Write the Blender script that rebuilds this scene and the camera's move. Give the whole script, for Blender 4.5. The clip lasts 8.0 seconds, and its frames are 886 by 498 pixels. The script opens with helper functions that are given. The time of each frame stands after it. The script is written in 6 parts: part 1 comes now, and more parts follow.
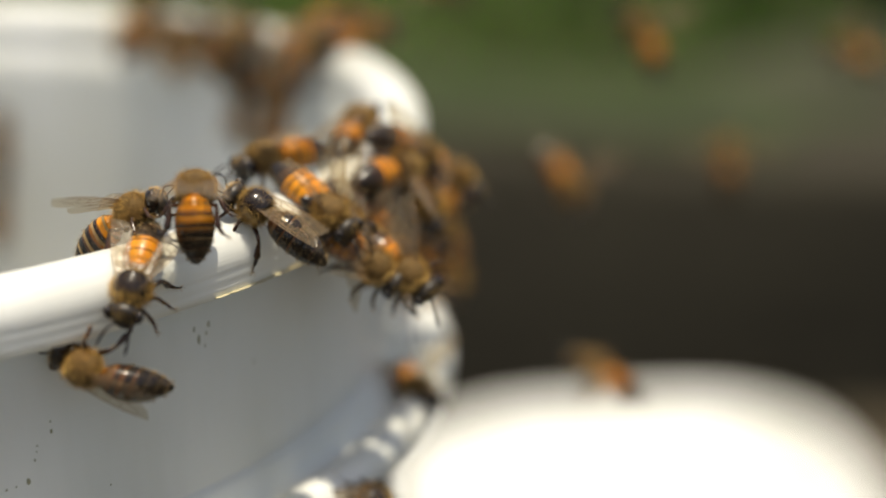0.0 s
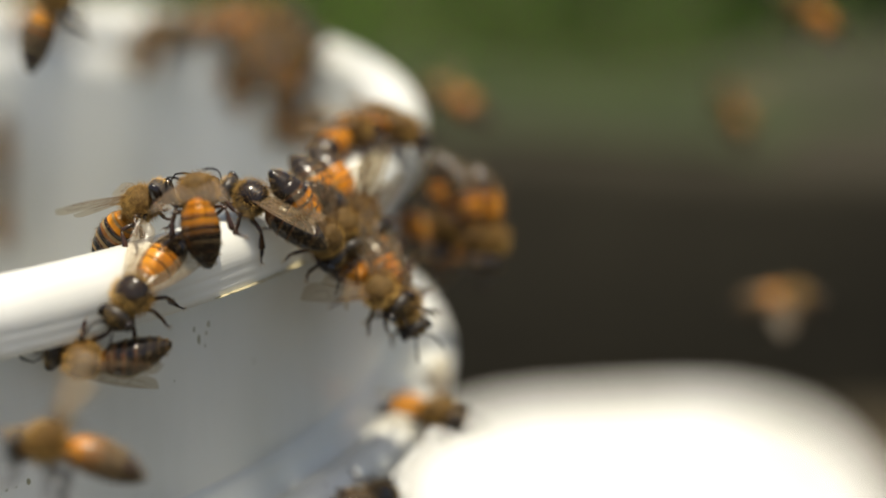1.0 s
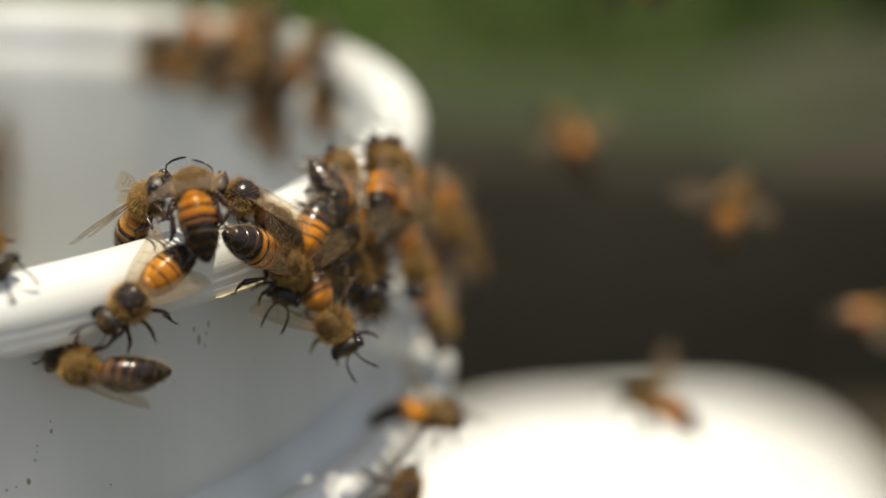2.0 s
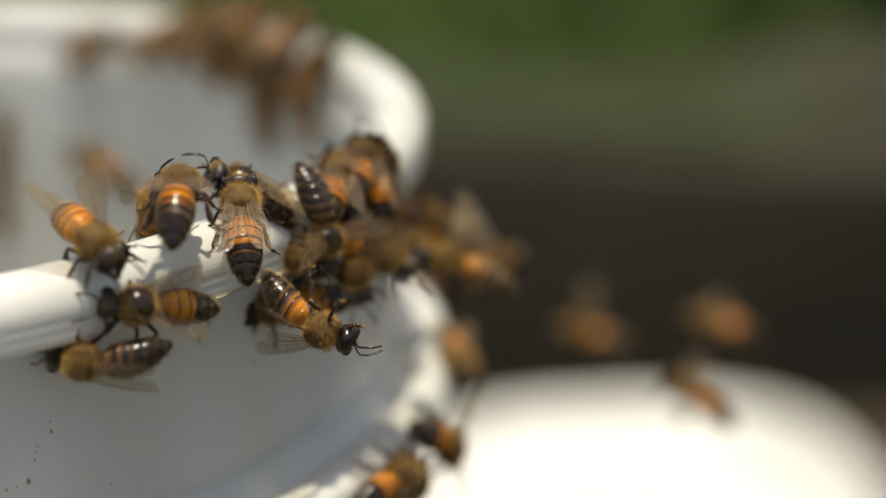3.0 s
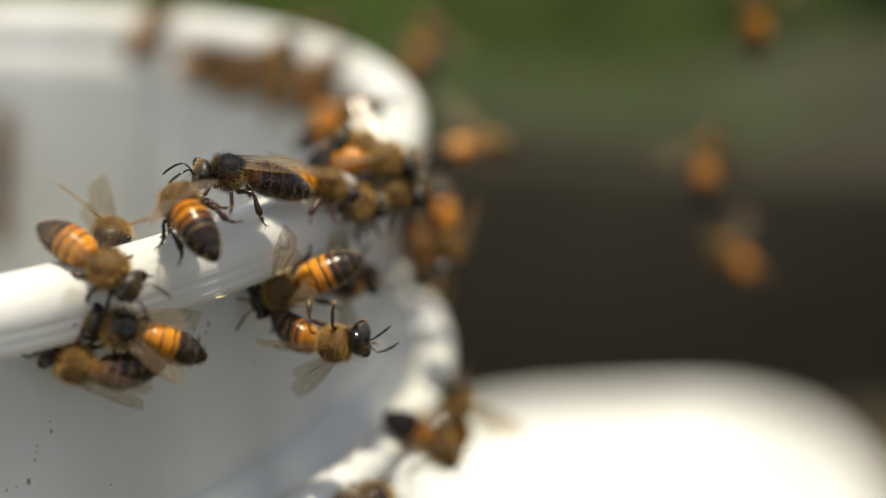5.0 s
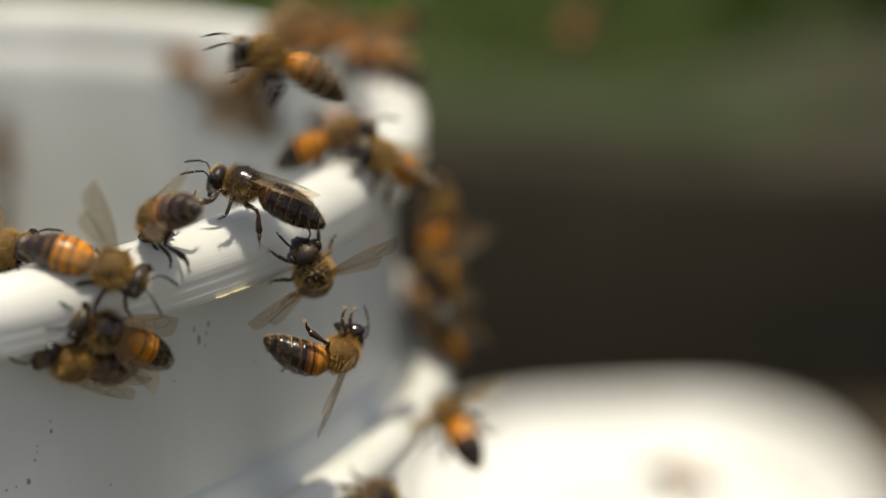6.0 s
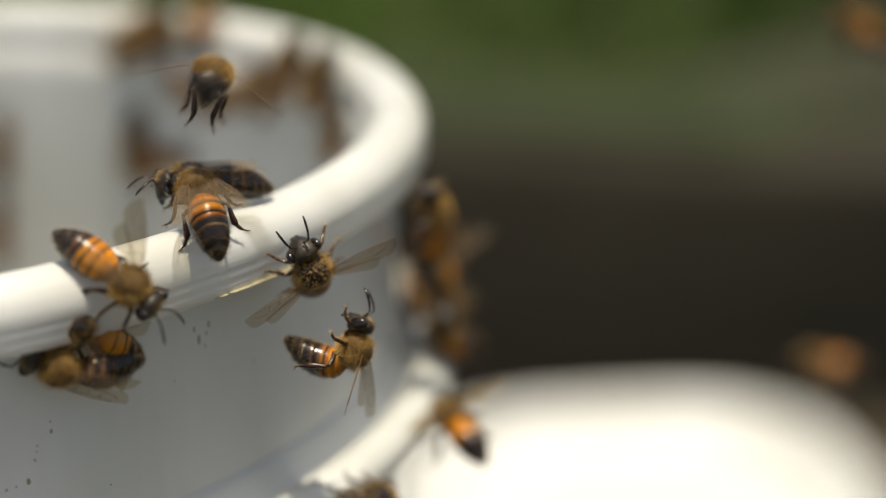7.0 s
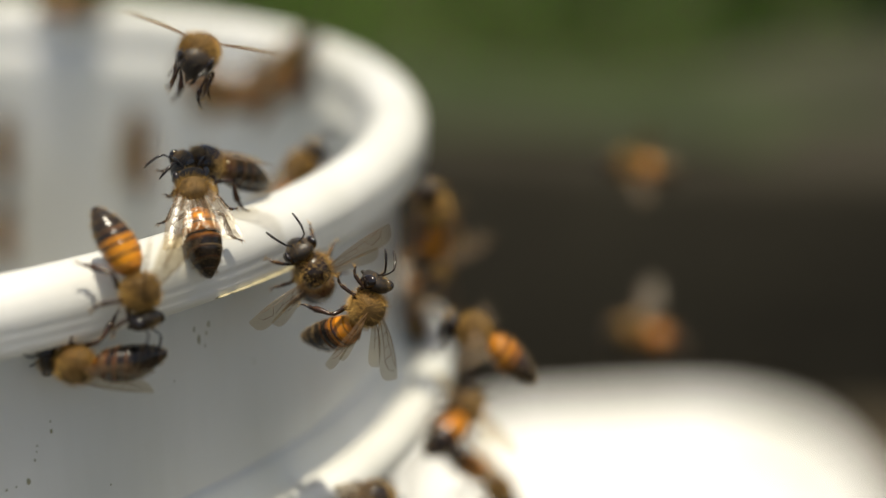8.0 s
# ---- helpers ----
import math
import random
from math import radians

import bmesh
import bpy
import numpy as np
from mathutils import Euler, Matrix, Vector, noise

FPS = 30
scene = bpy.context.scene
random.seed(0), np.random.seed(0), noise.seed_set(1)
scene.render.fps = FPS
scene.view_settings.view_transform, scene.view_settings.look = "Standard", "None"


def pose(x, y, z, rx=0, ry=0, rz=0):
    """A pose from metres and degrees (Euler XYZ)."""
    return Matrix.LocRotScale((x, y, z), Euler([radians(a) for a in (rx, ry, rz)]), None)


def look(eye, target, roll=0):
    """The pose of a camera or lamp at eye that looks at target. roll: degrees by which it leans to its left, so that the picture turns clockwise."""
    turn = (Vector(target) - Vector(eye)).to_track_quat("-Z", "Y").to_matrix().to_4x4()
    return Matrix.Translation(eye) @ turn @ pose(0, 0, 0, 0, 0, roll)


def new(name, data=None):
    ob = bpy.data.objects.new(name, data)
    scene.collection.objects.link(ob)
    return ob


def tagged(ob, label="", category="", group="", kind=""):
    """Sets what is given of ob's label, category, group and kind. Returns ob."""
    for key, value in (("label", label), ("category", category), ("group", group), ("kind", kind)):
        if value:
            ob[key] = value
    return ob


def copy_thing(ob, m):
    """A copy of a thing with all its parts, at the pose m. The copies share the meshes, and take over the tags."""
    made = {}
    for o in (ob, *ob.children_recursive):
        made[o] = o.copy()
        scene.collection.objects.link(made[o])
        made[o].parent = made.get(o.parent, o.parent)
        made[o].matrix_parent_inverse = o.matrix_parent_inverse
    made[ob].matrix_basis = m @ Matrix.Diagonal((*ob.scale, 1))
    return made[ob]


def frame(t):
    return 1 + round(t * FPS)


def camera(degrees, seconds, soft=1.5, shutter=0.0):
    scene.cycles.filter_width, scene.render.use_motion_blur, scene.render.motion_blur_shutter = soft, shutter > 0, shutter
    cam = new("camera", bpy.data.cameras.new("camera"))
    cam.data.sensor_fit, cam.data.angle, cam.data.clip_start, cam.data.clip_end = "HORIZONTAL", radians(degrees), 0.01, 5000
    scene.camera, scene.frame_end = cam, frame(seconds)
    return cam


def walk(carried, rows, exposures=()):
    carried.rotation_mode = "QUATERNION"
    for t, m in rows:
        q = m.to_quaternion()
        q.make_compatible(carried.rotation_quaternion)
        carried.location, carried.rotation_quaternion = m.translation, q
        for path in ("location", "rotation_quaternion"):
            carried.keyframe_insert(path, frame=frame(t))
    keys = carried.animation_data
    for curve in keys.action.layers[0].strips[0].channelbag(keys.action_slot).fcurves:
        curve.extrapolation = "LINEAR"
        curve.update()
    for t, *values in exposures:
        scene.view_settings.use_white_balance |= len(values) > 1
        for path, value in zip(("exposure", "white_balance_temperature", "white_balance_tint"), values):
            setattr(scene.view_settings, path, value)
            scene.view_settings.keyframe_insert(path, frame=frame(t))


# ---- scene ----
# ---------------------------------------------------------------- camera
cam = camera(25.0, 8.0, soft=1.25, shutter=0.35)
cam.data.dof.use_dof = True
cam.data.dof.focus_distance = 0.264
cam.data.dof.aperture_fstop = 5.7
cam.data.dof.aperture_blades = 0
STAND = pose(0.11408, -0.32664, 0.28094, 72.591, 1.813, -0.568)
walk(cam, [(0.0, STAND), (8.0, STAND)], exposures=[(t, stops, 7750, 6.2) for t, stops in (
    (0.0, 0.21), (0.5, 0.18), (1.0, 0.18), (1.5, 0.2), (3.0, -0.06), (3.5, 0.05), (4.0, 0.26), (4.5, 0.24), (6.0, -0.12), (6.5, -0.11), (7.0, -0.1), (7.5, 0.07), (8.0, 0.03))])

# ---------------------------------------------------------------- light
SUN_UP, SUN_TURN = radians(84.0), radians(138)   # height over the horizon; turn from +y towards +x
world = bpy.data.worlds.new("sky")
scene.world = world
world.use_nodes = True
wn = world.node_tree
sky = wn.nodes.new("ShaderNodeTexSky")
sky.sky_type, sky.sun_disc = "NISHITA", False
sky.sun_elevation, sky.sun_rotation = SUN_UP, SUN_TURN
sky.air_density, sky.dust_density = 0.75, 2.2
wn.links.new(sky.outputs[0], wn.nodes["Background"].inputs[0])
wn.nodes["Background"].inputs[1].default_value = 0.15
sun = new("sun", bpy.data.lights.new("sun", "SUN"))
sun.data.energy, sun.data.angle, sun.data.color = 5.0, radians(0.55), (1.0, 0.98, 0.94)
to_sun = Vector((math.sin(SUN_TURN) * math.cos(SUN_UP), math.cos(SUN_TURN) * math.cos(SUN_UP), math.sin(SUN_UP)))
sun.matrix_world = look(to_sun * 8, (0, 0, 0))

# ---------------------------------------------------------------- materials


def links(m, *pairs):
    for a, b in pairs:
        m.node_tree.links.new(a, b)


def plain(name, colour, rough=0.5, metal=0.0, spec=0.5):
    m = bpy.data.materials.new(name)
    m.use_nodes = True
    b = m.node_tree.nodes["Principled BSDF"]
    b.inputs["Base Color"].default_value = (*colour, 1)
    b.inputs["Roughness"].default_value = rough
    b.inputs["Metallic"].default_value = metal
    b.inputs["Specular IOR Level"].default_value = spec
    return m, m.node_tree.nodes, b


def varied(name, low, high, scale, rough=0.5, bump=0.2, fine=8.0, spec=0.5, height=0.001, by_thing=0.0, by_strand=0.0):
    """Two colours mixed by a coarse and a fine noise, with fine relief; by_thing tints each object a little, by_strand each hair."""
    m, n, b = plain(name, low, rough, 0, spec)
    co = n.new("ShaderNodeTexCoord")
    coarse, grain = n.new("ShaderNodeTexNoise"), n.new("ShaderNodeTexNoise")
    coarse.inputs["Scale"].default_value, grain.inputs["Scale"].default_value = scale, scale * fine
    coarse.inputs["Detail"].default_value, grain.inputs["Detail"].default_value = 4, 5
    add = n.new("ShaderNodeMath")
    add.operation = "MULTIPLY_ADD"
    add.inputs[1].default_value = 0.4
    ramp = n.new("ShaderNodeValToRGB")
    ramp.color_ramp.elements[0].position, ramp.color_ramp.elements[1].position = 0.5, 0.9
    ramp.color_ramp.elements[0].color, ramp.color_ramp.elements[1].color = (*low, 1), (*high, 1)
    relief = n.new("ShaderNodeBump")
    relief.inputs["Strength"].default_value, relief.inputs["Distance"].default_value = bump, height
    links(m, (co.outputs["Object"], coarse.inputs["Vector"]), (co.outputs["Object"], grain.inputs["Vector"]),
          (grain.outputs[0], add.inputs[0]), (coarse.outputs[0], add.inputs[2]), (add.outputs[0], ramp.inputs[0]),
          (grain.outputs[0], relief.inputs["Height"]), (relief.outputs[0], b.inputs["Normal"]))
    if by_thing:
        info, hue, span = n.new("ShaderNodeObjectInfo"), n.new("ShaderNodeHueSaturation"), n.new("ShaderNodeMapRange")
        span.inputs["To Min"].default_value, span.inputs["To Max"].default_value = 1 - by_thing, 1 + by_thing
        links(m, (info.outputs["Random"], span.inputs[0]), (span.outputs[0], hue.inputs["Value"]),
              (ramp.outputs[0], hue.inputs["Color"]), (hue.outputs[0], b.inputs["Base Color"]))
    else:
        links(m, (ramp.outputs[0], b.inputs["Base Color"]))
    if by_strand:
        strand, reach, shade = n.new("ShaderNodeNewGeometry"), n.new("ShaderNodeMapRange"), n.new("ShaderNodeHueSaturation")
        reach.inputs["To Min"].default_value, reach.inputs["To Max"].default_value = 1 - by_strand, 1 + by_strand
        links(m, (strand.outputs["Random Per Island"], reach.inputs[0]), (reach.outputs[0], shade.inputs["Value"]),
              (b.inputs["Base Color"].links[0].from_socket, shade.inputs["Color"]), (shade.outputs[0], b.inputs["Base Color"]))
    return m


def plastic(name, tone, rough, through_light):
    """White polythene: a little light comes through it, with faint scuffs."""
    m, n, b = plain(name, tone, rough, 0, 0.45)
    co, scuff, stain_reflection = n.new("ShaderNodeTexCoord"), n.new("ShaderNodeTexNoise"), n.new("ShaderNodeTexNoise")
    scuff.inputs["Scale"].default_value, scuff.inputs["Detail"].default_value = 1400, 2
    stain_reflection.inputs["Scale"].default_value, stain_reflection.inputs["Detail"].default_value = 48, 7
    mapping = n.new("ShaderNodeMapping")
    mapping.inputs["Scale"].default_value = (1, 1, 0.2)
    lines = n.new("ShaderNodeMapping")     # moulding lines run round the pot
    lines.inputs["Scale"].default_value = (0.03, 0.03, 1)
    ramp, relief = n.new("ShaderNodeValToRGB"), n.new("ShaderNodeBump")
    # upright darker streaks in the colour: dirt, and painted reflections on the wall
    e = ramp.color_ramp.elements
    e[0].position, e[0].color = 0.28, (tone[0] * 0.76, tone[1] * 0.76, tone[2] * 0.71, 1)
    e[1].position, e[1].color = 0.66, (*tone, 1)
    relief.inputs["Strength"].default_value, relief.inputs["Distance"].default_value = 0.16, 0.0003
    glow, mix = n.new("ShaderNodeBsdfTranslucent"), n.new("ShaderNodeMixShader")
    glow.inputs[0].default_value = (tone[0], tone[1], tone[2] * 0.98, 1)
    mix.inputs[0].default_value = through_light
    links(m, (co.outputs["Object"], mapping.inputs[0]), (mapping.outputs[0], stain_reflection.inputs["Vector"]),
          (co.outputs["Object"], lines.inputs[0]), (lines.outputs[0], scuff.inputs["Vector"]), (stain_reflection.outputs[0], ramp.inputs[0]),
          (ramp.outputs[0], b.inputs["Base Color"]), (scuff.outputs[0], relief.inputs["Height"]),
          (relief.outputs[0], b.inputs["Normal"]), (b.outputs[0], mix.inputs[1]), (glow.outputs[0], mix.inputs[2]),
          (mix.outputs[0], n["Material Output"].inputs[0]))
    return m


def wing_film():
    m, n, b = plain("wing_film", (0.27, 0.20, 0.125), 0.22, 0, 0.55)
    co, tex = n.new("ShaderNodeTexCoord"), n.new("ShaderNodeTexNoise")
    tex.inputs["Scale"].default_value = 700
    relief = n.new("ShaderNodeBump")
    relief.inputs["Strength"].default_value, relief.inputs["Distance"].default_value = 0.35, 0.0002
    clear, mix = n.new("ShaderNodeBsdfTransparent"), n.new("ShaderNodeMixShader")
    clear.inputs[0].default_value = (0.91, 0.85, 0.73, 1)
    mix.inputs[0].default_value = 0.24
    links(m, (co.outputs["Object"], tex.inputs["Vector"]), (tex.outputs[0], relief.inputs["Height"]),
          (relief.outputs[0], b.inputs["Normal"]), (clear.outputs[0], mix.inputs[1]), (b.outputs[0], mix.inputs[2]),
          (mix.outputs[0], n["Material Output"].inputs[0]))
    return m


WHITE = plastic("white_plastic", (0.88, 0.88, 0.855), 0.25, 0.27)
LID_WHITE = plastic("lid_plastic", (0.72, 0.72, 0.70), 0.4, 0.04)
ORANGE = varied("orange_chitin", (0.49, 0.150, 0.006), (0.66, 0.256, 0.011), 260, 0.30, 0.2, 8, 0.4, 0.0001, 0.22)
AMBER = varied("amber_chitin", (0.23, 0.072, 0.006), (0.36, 0.128, 0.011), 260, 0.25, 0.15, 8, 0.5, 0.0001, 0.22)
BLACK = varied("black_chitin", (0.008, 0.006, 0.005), (0.024, 0.015, 0.010), 300, 0.21, 0.25, 8, 0.42, 0.0001)
BROWN = varied("brown_chitin", (0.055, 0.019, 0.007), (0.13, 0.046, 0.014), 300, 0.24, 0.15, 8, 0.5, 0.0001, 0.2)
HAIR = varied("tan_hair", (0.31, 0.168, 0.04), (0.52, 0.325, 0.10), 400, 0.65, 0.0, 6, 0.3, 0.0001, 0.25, 0.6)
PALE_HAIR = varied("pale_hair", (0.22, 0.14, 0.06), (0.40, 0.28, 0.14), 400, 0.7, 0.2, 9, 0.2, 0.0001)
LEG = varied("leg_chitin", (0.016, 0.009, 0.006), (0.055, 0.021, 0.010), 300, 0.26, 0.15, 8, 0.5, 0.0001)
FACE = varied("face_chitin", (0.012, 0.010, 0.008), (0.038, 0.028, 0.020), 500, 0.42, 0.4, 8, 0.4, 0.0001)
FUR = varied("brown_fur", (0.075, 0.043, 0.014), (0.16, 0.092, 0.030), 700, 0.7, 0.5, 8, 0.2, 0.0002)
EYE, _, _ = plain("compound_eye", (0.010, 0.006, 0.005), 0.16, 0, 0.6)
FILM = wing_film()
VEIN = varied("wing_vein", (0.11, 0.058, 0.025), (0.20, 0.11, 0.055), 300, 0.4, 0.0)
SOIL = varied("dark_soil", (0.034, 0.027, 0.017), (0.075, 0.060, 0.038), 9, 0.95, 0.8, 10, 0.2, 0.01)
# shade over the beam is put into this dark timber colour
TIMBER = varied("shade_dark_timber", (0.024, 0.0206, 0.0146), (0.043, 0.0382, 0.0250), 6, 0.9, 0.6, 9, 0.2, 0.004)
MOSS = varied("grey_green_moss", (0.020, 0.028, 0.010), (0.036, 0.047, 0.018), 18, 0.95, 0.6, 10, 0.2, 0.003)
BARK = varied("dark_bark", (0.012, 0.010, 0.008), (0.035, 0.029, 0.022), 30, 0.95, 0.8, 6, 0.2, 0.006)
GRASS = varied("grass_blade", (0.030, 0.080, 0.004), (0.074, 0.158, 0.008), 6, 0.6, 0.0, 12, 0.3)
GRIME = varied("brown_grime", (0.25, 0.24, 0.15), (0.42, 0.40, 0.27), 500, 0.8, 0.3)
WAX = varied("yellow_wax", (0.40, 0.34, 0.19), (0.56, 0.50, 0.33), 500, 0.5, 0.4)

# ---------------------------------------------------------------- mesh tools
MM = 0.00112      # a bee's millimetre: these workers are rather large


def mesh_of(name, bm, materials, smooth=True):
    me = bpy.data.meshes.new(name)
    bmesh.ops.recalc_face_normals(bm, faces=bm.faces[:])
    for f in bm.faces:
        f.smooth = smooth
    bm.to_mesh(me)
    bm.free()
    for m in materials if isinstance(materials, (list, tuple)) else [materials]:
        me.materials.append(m)
    return me


def part(name, me, parent, m=None, label=""):
    ob = new(name, me)
    ob.parent = parent
    if m is not None:
        ob.matrix_basis = m
    return tagged(ob, label)


def spin(bm, profile, seg=96, slots=None, closed=False):
    """Turn a profile of (radius, z) about the z axis."""
    rings = []
    for r, z in profile:
        rings.append([bm.verts.new((r * math.cos(math.tau * i / seg), r * math.sin(math.tau * i / seg), z)) for i in range(seg)])
    pairs = list(zip(rings, rings[1:])) + ([(rings[-1], rings[0])] if closed else [])
    for k, (a, b) in enumerate(pairs):
        for i in range(seg):
            f = bm.faces.new((a[i], a[(i + 1) % seg], b[(i + 1) % seg], b[i]))
            if slots:
                f.material_index = slots[k]
    return rings


def loft(bm, rows, seg=16, slots=None, caps=True):
    """Rings across the y axis, rows of (y, half width, half height, middle z), in metres."""
    rings = []
    for y, rx, rz, zc in rows:
        rings.append([bm.verts.new((rx * math.cos(math.tau * i / seg), y, zc + rz * math.sin(math.tau * i / seg))) for i in range(seg)])
    for k, (a, b) in enumerate(zip(rings, rings[1:])):
        for i in range(seg):
            f = bm.faces.new((a[i], a[(i + 1) % seg], b[(i + 1) % seg], b[i]))
            if slots:
                f.material_index = slots[k]
    if caps:
        for ring, s in ((rings[0], 0), (rings[-1], -1)):
            f = bm.faces.new(ring)
            if slots:
                f.material_index = slots[s]


def tube(bm, points, radii, seg=7, slot=0):
    pts = [Vector(p) for p in points]
    rings = []
    for k, p in enumerate(pts):
        way = (pts[min(k + 1, len(pts) - 1)] - pts[max(k - 1, 0)]).normalized()
        side = way.orthogonal().normalized() if k == 0 else (side - way * side.dot(way)).normalized()
        over = way.cross(side)
        rings.append([bm.verts.new(p + radii[k] * (side * math.cos(math.tau * i / seg) + over * math.sin(math.tau * i / seg))) for i in range(seg)])
    for a, b in zip(rings, rings[1:]):
        for i in range(seg):
            bm.faces.new((a[i], a[(i + 1) % seg], b[(i + 1) % seg], b[i])).material_index = slot
    bm.faces.new(rings[0]).material_index = slot
    bm.faces.new(rings[-1]).material_index = slot


def spike(bm, root, tip, width, slot=0):
    root, tip = Vector(root), Vector(tip)
    way = (tip - root).normalized()
    a = way.orthogonal().normalized() * width
    b = way.cross(a)
    base = [bm.verts.new(root + a), bm.verts.new(root - a * 0.5 + b * 0.87), bm.verts.new(root - a * 0.5 - b * 0.87)]
    top = bm.verts.new(tip)
    for i in range(3):
        bm.faces.new((base[i], base[(i + 1) % 3], top)).material_index = slot


# ---------------------------------------------------------------- ground and distance


# the garden floor lies a bucket's height below the rim; tub, beam and lawn are this much larger than they were drawn
LOW, WIDE = -0.2023, 1.72
GARDEN = Matrix.Translation((-0.0821, 0.2352, LOW)) @ Matrix.Scale(WIDE, 4)


def ground():
    bm = bmesh.new()
    edge = [-400, -60, -12, -4, -2, -1, -0.5, 0, 0.5, 1, 1.5, 2, 2.5, 4, 12, 60, 400]
    grid = [[bm.verts.new((x, y, 0.006 * noise.noise((x * 5, y * 5, 0)) - 0.004 if abs(x) + abs(y) < 9 else -0.004)) for x in edge] for y in edge]
    for j in range(len(edge) - 1):
        for i in range(len(edge) - 1):
            bm.faces.new((grid[j][i], grid[j][i + 1], grid[j + 1][i + 1], grid[j + 1][i]))
    ob = new("ground", mesh_of("ground", bm, SOIL))
    ob.matrix_basis = GARDEN
    return tagged(ob, "dark brown bare soil in the shade", "ground", kind="structure")


def grass():
    rng = random.Random(4)
    verts, faces = [], []
    for blade in range(40000):
        if blade < 16000:                       # dense close behind the beam, thinner all round
            x, y = rng.uniform(-0.75, 1.15), 0.53 + 2.2 * rng.random() ** 1.4
        else:
            x, y = rng.gauss(0.2, 1.3), 0.56 + abs(rng.gauss(0, 2.2))
            if abs(x - 0.2) < 0.9 and y < 2.2:
                continue
        h, w, turn, lean = rng.uniform(0.02, 0.06), rng.uniform(0.0012, 0.0028), rng.uniform(0, math.tau), rng.uniform(0, 0.03)
        c, s = math.cos(turn), math.sin(turn)
        k = len(verts)
        verts += [(x - c * w, y - s * w, -0.01), (x + c * w, y + s * w, -0.01),
                  (x + c * w * 0.8 - s * lean * 0.3, y + s * w * 0.8 + c * lean * 0.3, h * 0.6),
                  (x - c * w * 0.8 - s * lean * 0.3, y - s * w * 0.8 + c * lean * 0.3, h * 0.6),
                  (x - s * lean, y + c * lean, h)]
        faces += [(k, k + 1, k + 2, k + 3), (k + 3, k + 2, k + 4)]
    me = bpy.data.meshes.new("grass")
    me.from_pydata(verts, [], faces)
    me.materials.append(GRASS)
    ob = new("grass", me)
    ob.matrix_basis = GARDEN
    return tagged(ob, "short green lawn grass in soft sunlight", "grass", kind="stuff")


def timber_beam():
    """A squared beam with worn edges that lies on the soil, added to fill the shaded band."""
    bm = bmesh.new()
    prof = [(-0.006, 0), (-0.003, 0.045), (0.0, 0.080), (0.001, 0.086), (0.006, 0.0892), (0.030, 0.090), (0.11, 0.090), (0.135, 0.084), (0.15, 0.066), (0.155, 0)]

    def swell(x):                              # the beam is thicker towards one end
        return 0.018 / (1 + math.exp((x + 0.02) / 0.035))

    def broad(x, y):                           # and broader at the back towards the other
        return y * (1 + 0.8 * min(max(x / 0.09, 0.0), 1.0)) if y > 0.1 else y
    xs = [-1.6 + 0.04 * i for i in range(96)]
    rows = []
    for x in xs:
        rows.append([bm.verts.new((x, broad(x, y) + 0.006 * noise.noise((x * 3, y * 9, z * 9)), max(z * (1 + swell(x) / 0.09) + 0.005 * noise.noise((x * 4, z * 20, 5)), -0.002) if z else -0.01)) for y, z in prof])
    for a, b in zip(rows, rows[1:]):
        for i in range(len(prof) - 1):
            bm.faces.new((a[i], a[i + 1], b[i + 1], b[i]))
    bm.faces.new(rows[0])
    bm.faces.new(rows[-1])
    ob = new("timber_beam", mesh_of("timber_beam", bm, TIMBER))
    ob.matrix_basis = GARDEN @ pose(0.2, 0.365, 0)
    # a ragged sheet of moss along the top
    bm = bmesh.new()
    grid = {}
    for i in range(99):
        for j in range(11):
            x, y = -1.06 + i * 0.0125, 0.014 + j * 0.0136
            drop = 0.0 if y < 0.11 else (y - 0.11) * 0.26
            grid[i, j] = bm.verts.new((x, y, 0.0925 + swell(x) - drop + 0.0035 * noise.noise((x * 40, y * 40, 0)) + 0.003 * noise.noise((x * 9, y * 9, 4))))
    for i in range(98):
        for j in range(10):
            edge = min(i * 0.05, 0.6) + min(j, 9 - j) * 0.25 - max(0.0, i * 0.0125 - 1.08 - j * 0.0092) * 40
            if noise.noise((i * 0.21, j * 0.5, 2)) + edge > 0.25:
                bm.faces.new((grid[i, j], grid[i + 1, j], grid[i + 1, j + 1], grid[i, j + 1]))
    bmesh.ops.delete(bm, geom=[v for v in bm.verts if not v.link_faces], context="VERTS")
    part("moss", mesh_of("moss", bm, MOSS), ob, None, "grey-green moss")
    return tagged(ob, "weathered timber beam, darkened for shade, with moss on its top", "beam")


def post():
    bm = bmesh.new()
    rows = []
    for k in range(13):
        z = -0.02 + k * 0.11
        rows.append([bm.verts.new((0.06 * (1 + 0.12 * noise.noise((math.cos(a) * 2, math.sin(a) * 2, z * 3))) * math.cos(a),
                                   0.06 * (1 + 0.12 * noise.noise((math.cos(a) * 2, math.sin(a) * 2, z * 3 + 7))) * math.sin(a), z))
                     for a in (math.tau * i / 20 for i in range(20))])
    for a, b in zip(rows, rows[1:]):
        for i in range(20):
            bm.faces.new((a[i], a[(i + 1) % 20], b[(i + 1) % 20], b[i]))
    bm.faces.new(rows[-1])
    ob = new("post", mesh_of("post", bm, BARK))
    ob.matrix_basis = GARDEN @ pose(0.447, 0.98, 0)
    return tagged(ob, "dark round wooden post standing in the grass", "post")


ground()
grass()
timber_beam()
post()

# ---------------------------------------------------------------- the buckets
RIM_R, RIM_T, RIM_Z = 0.1070, 0.0050, 0.200


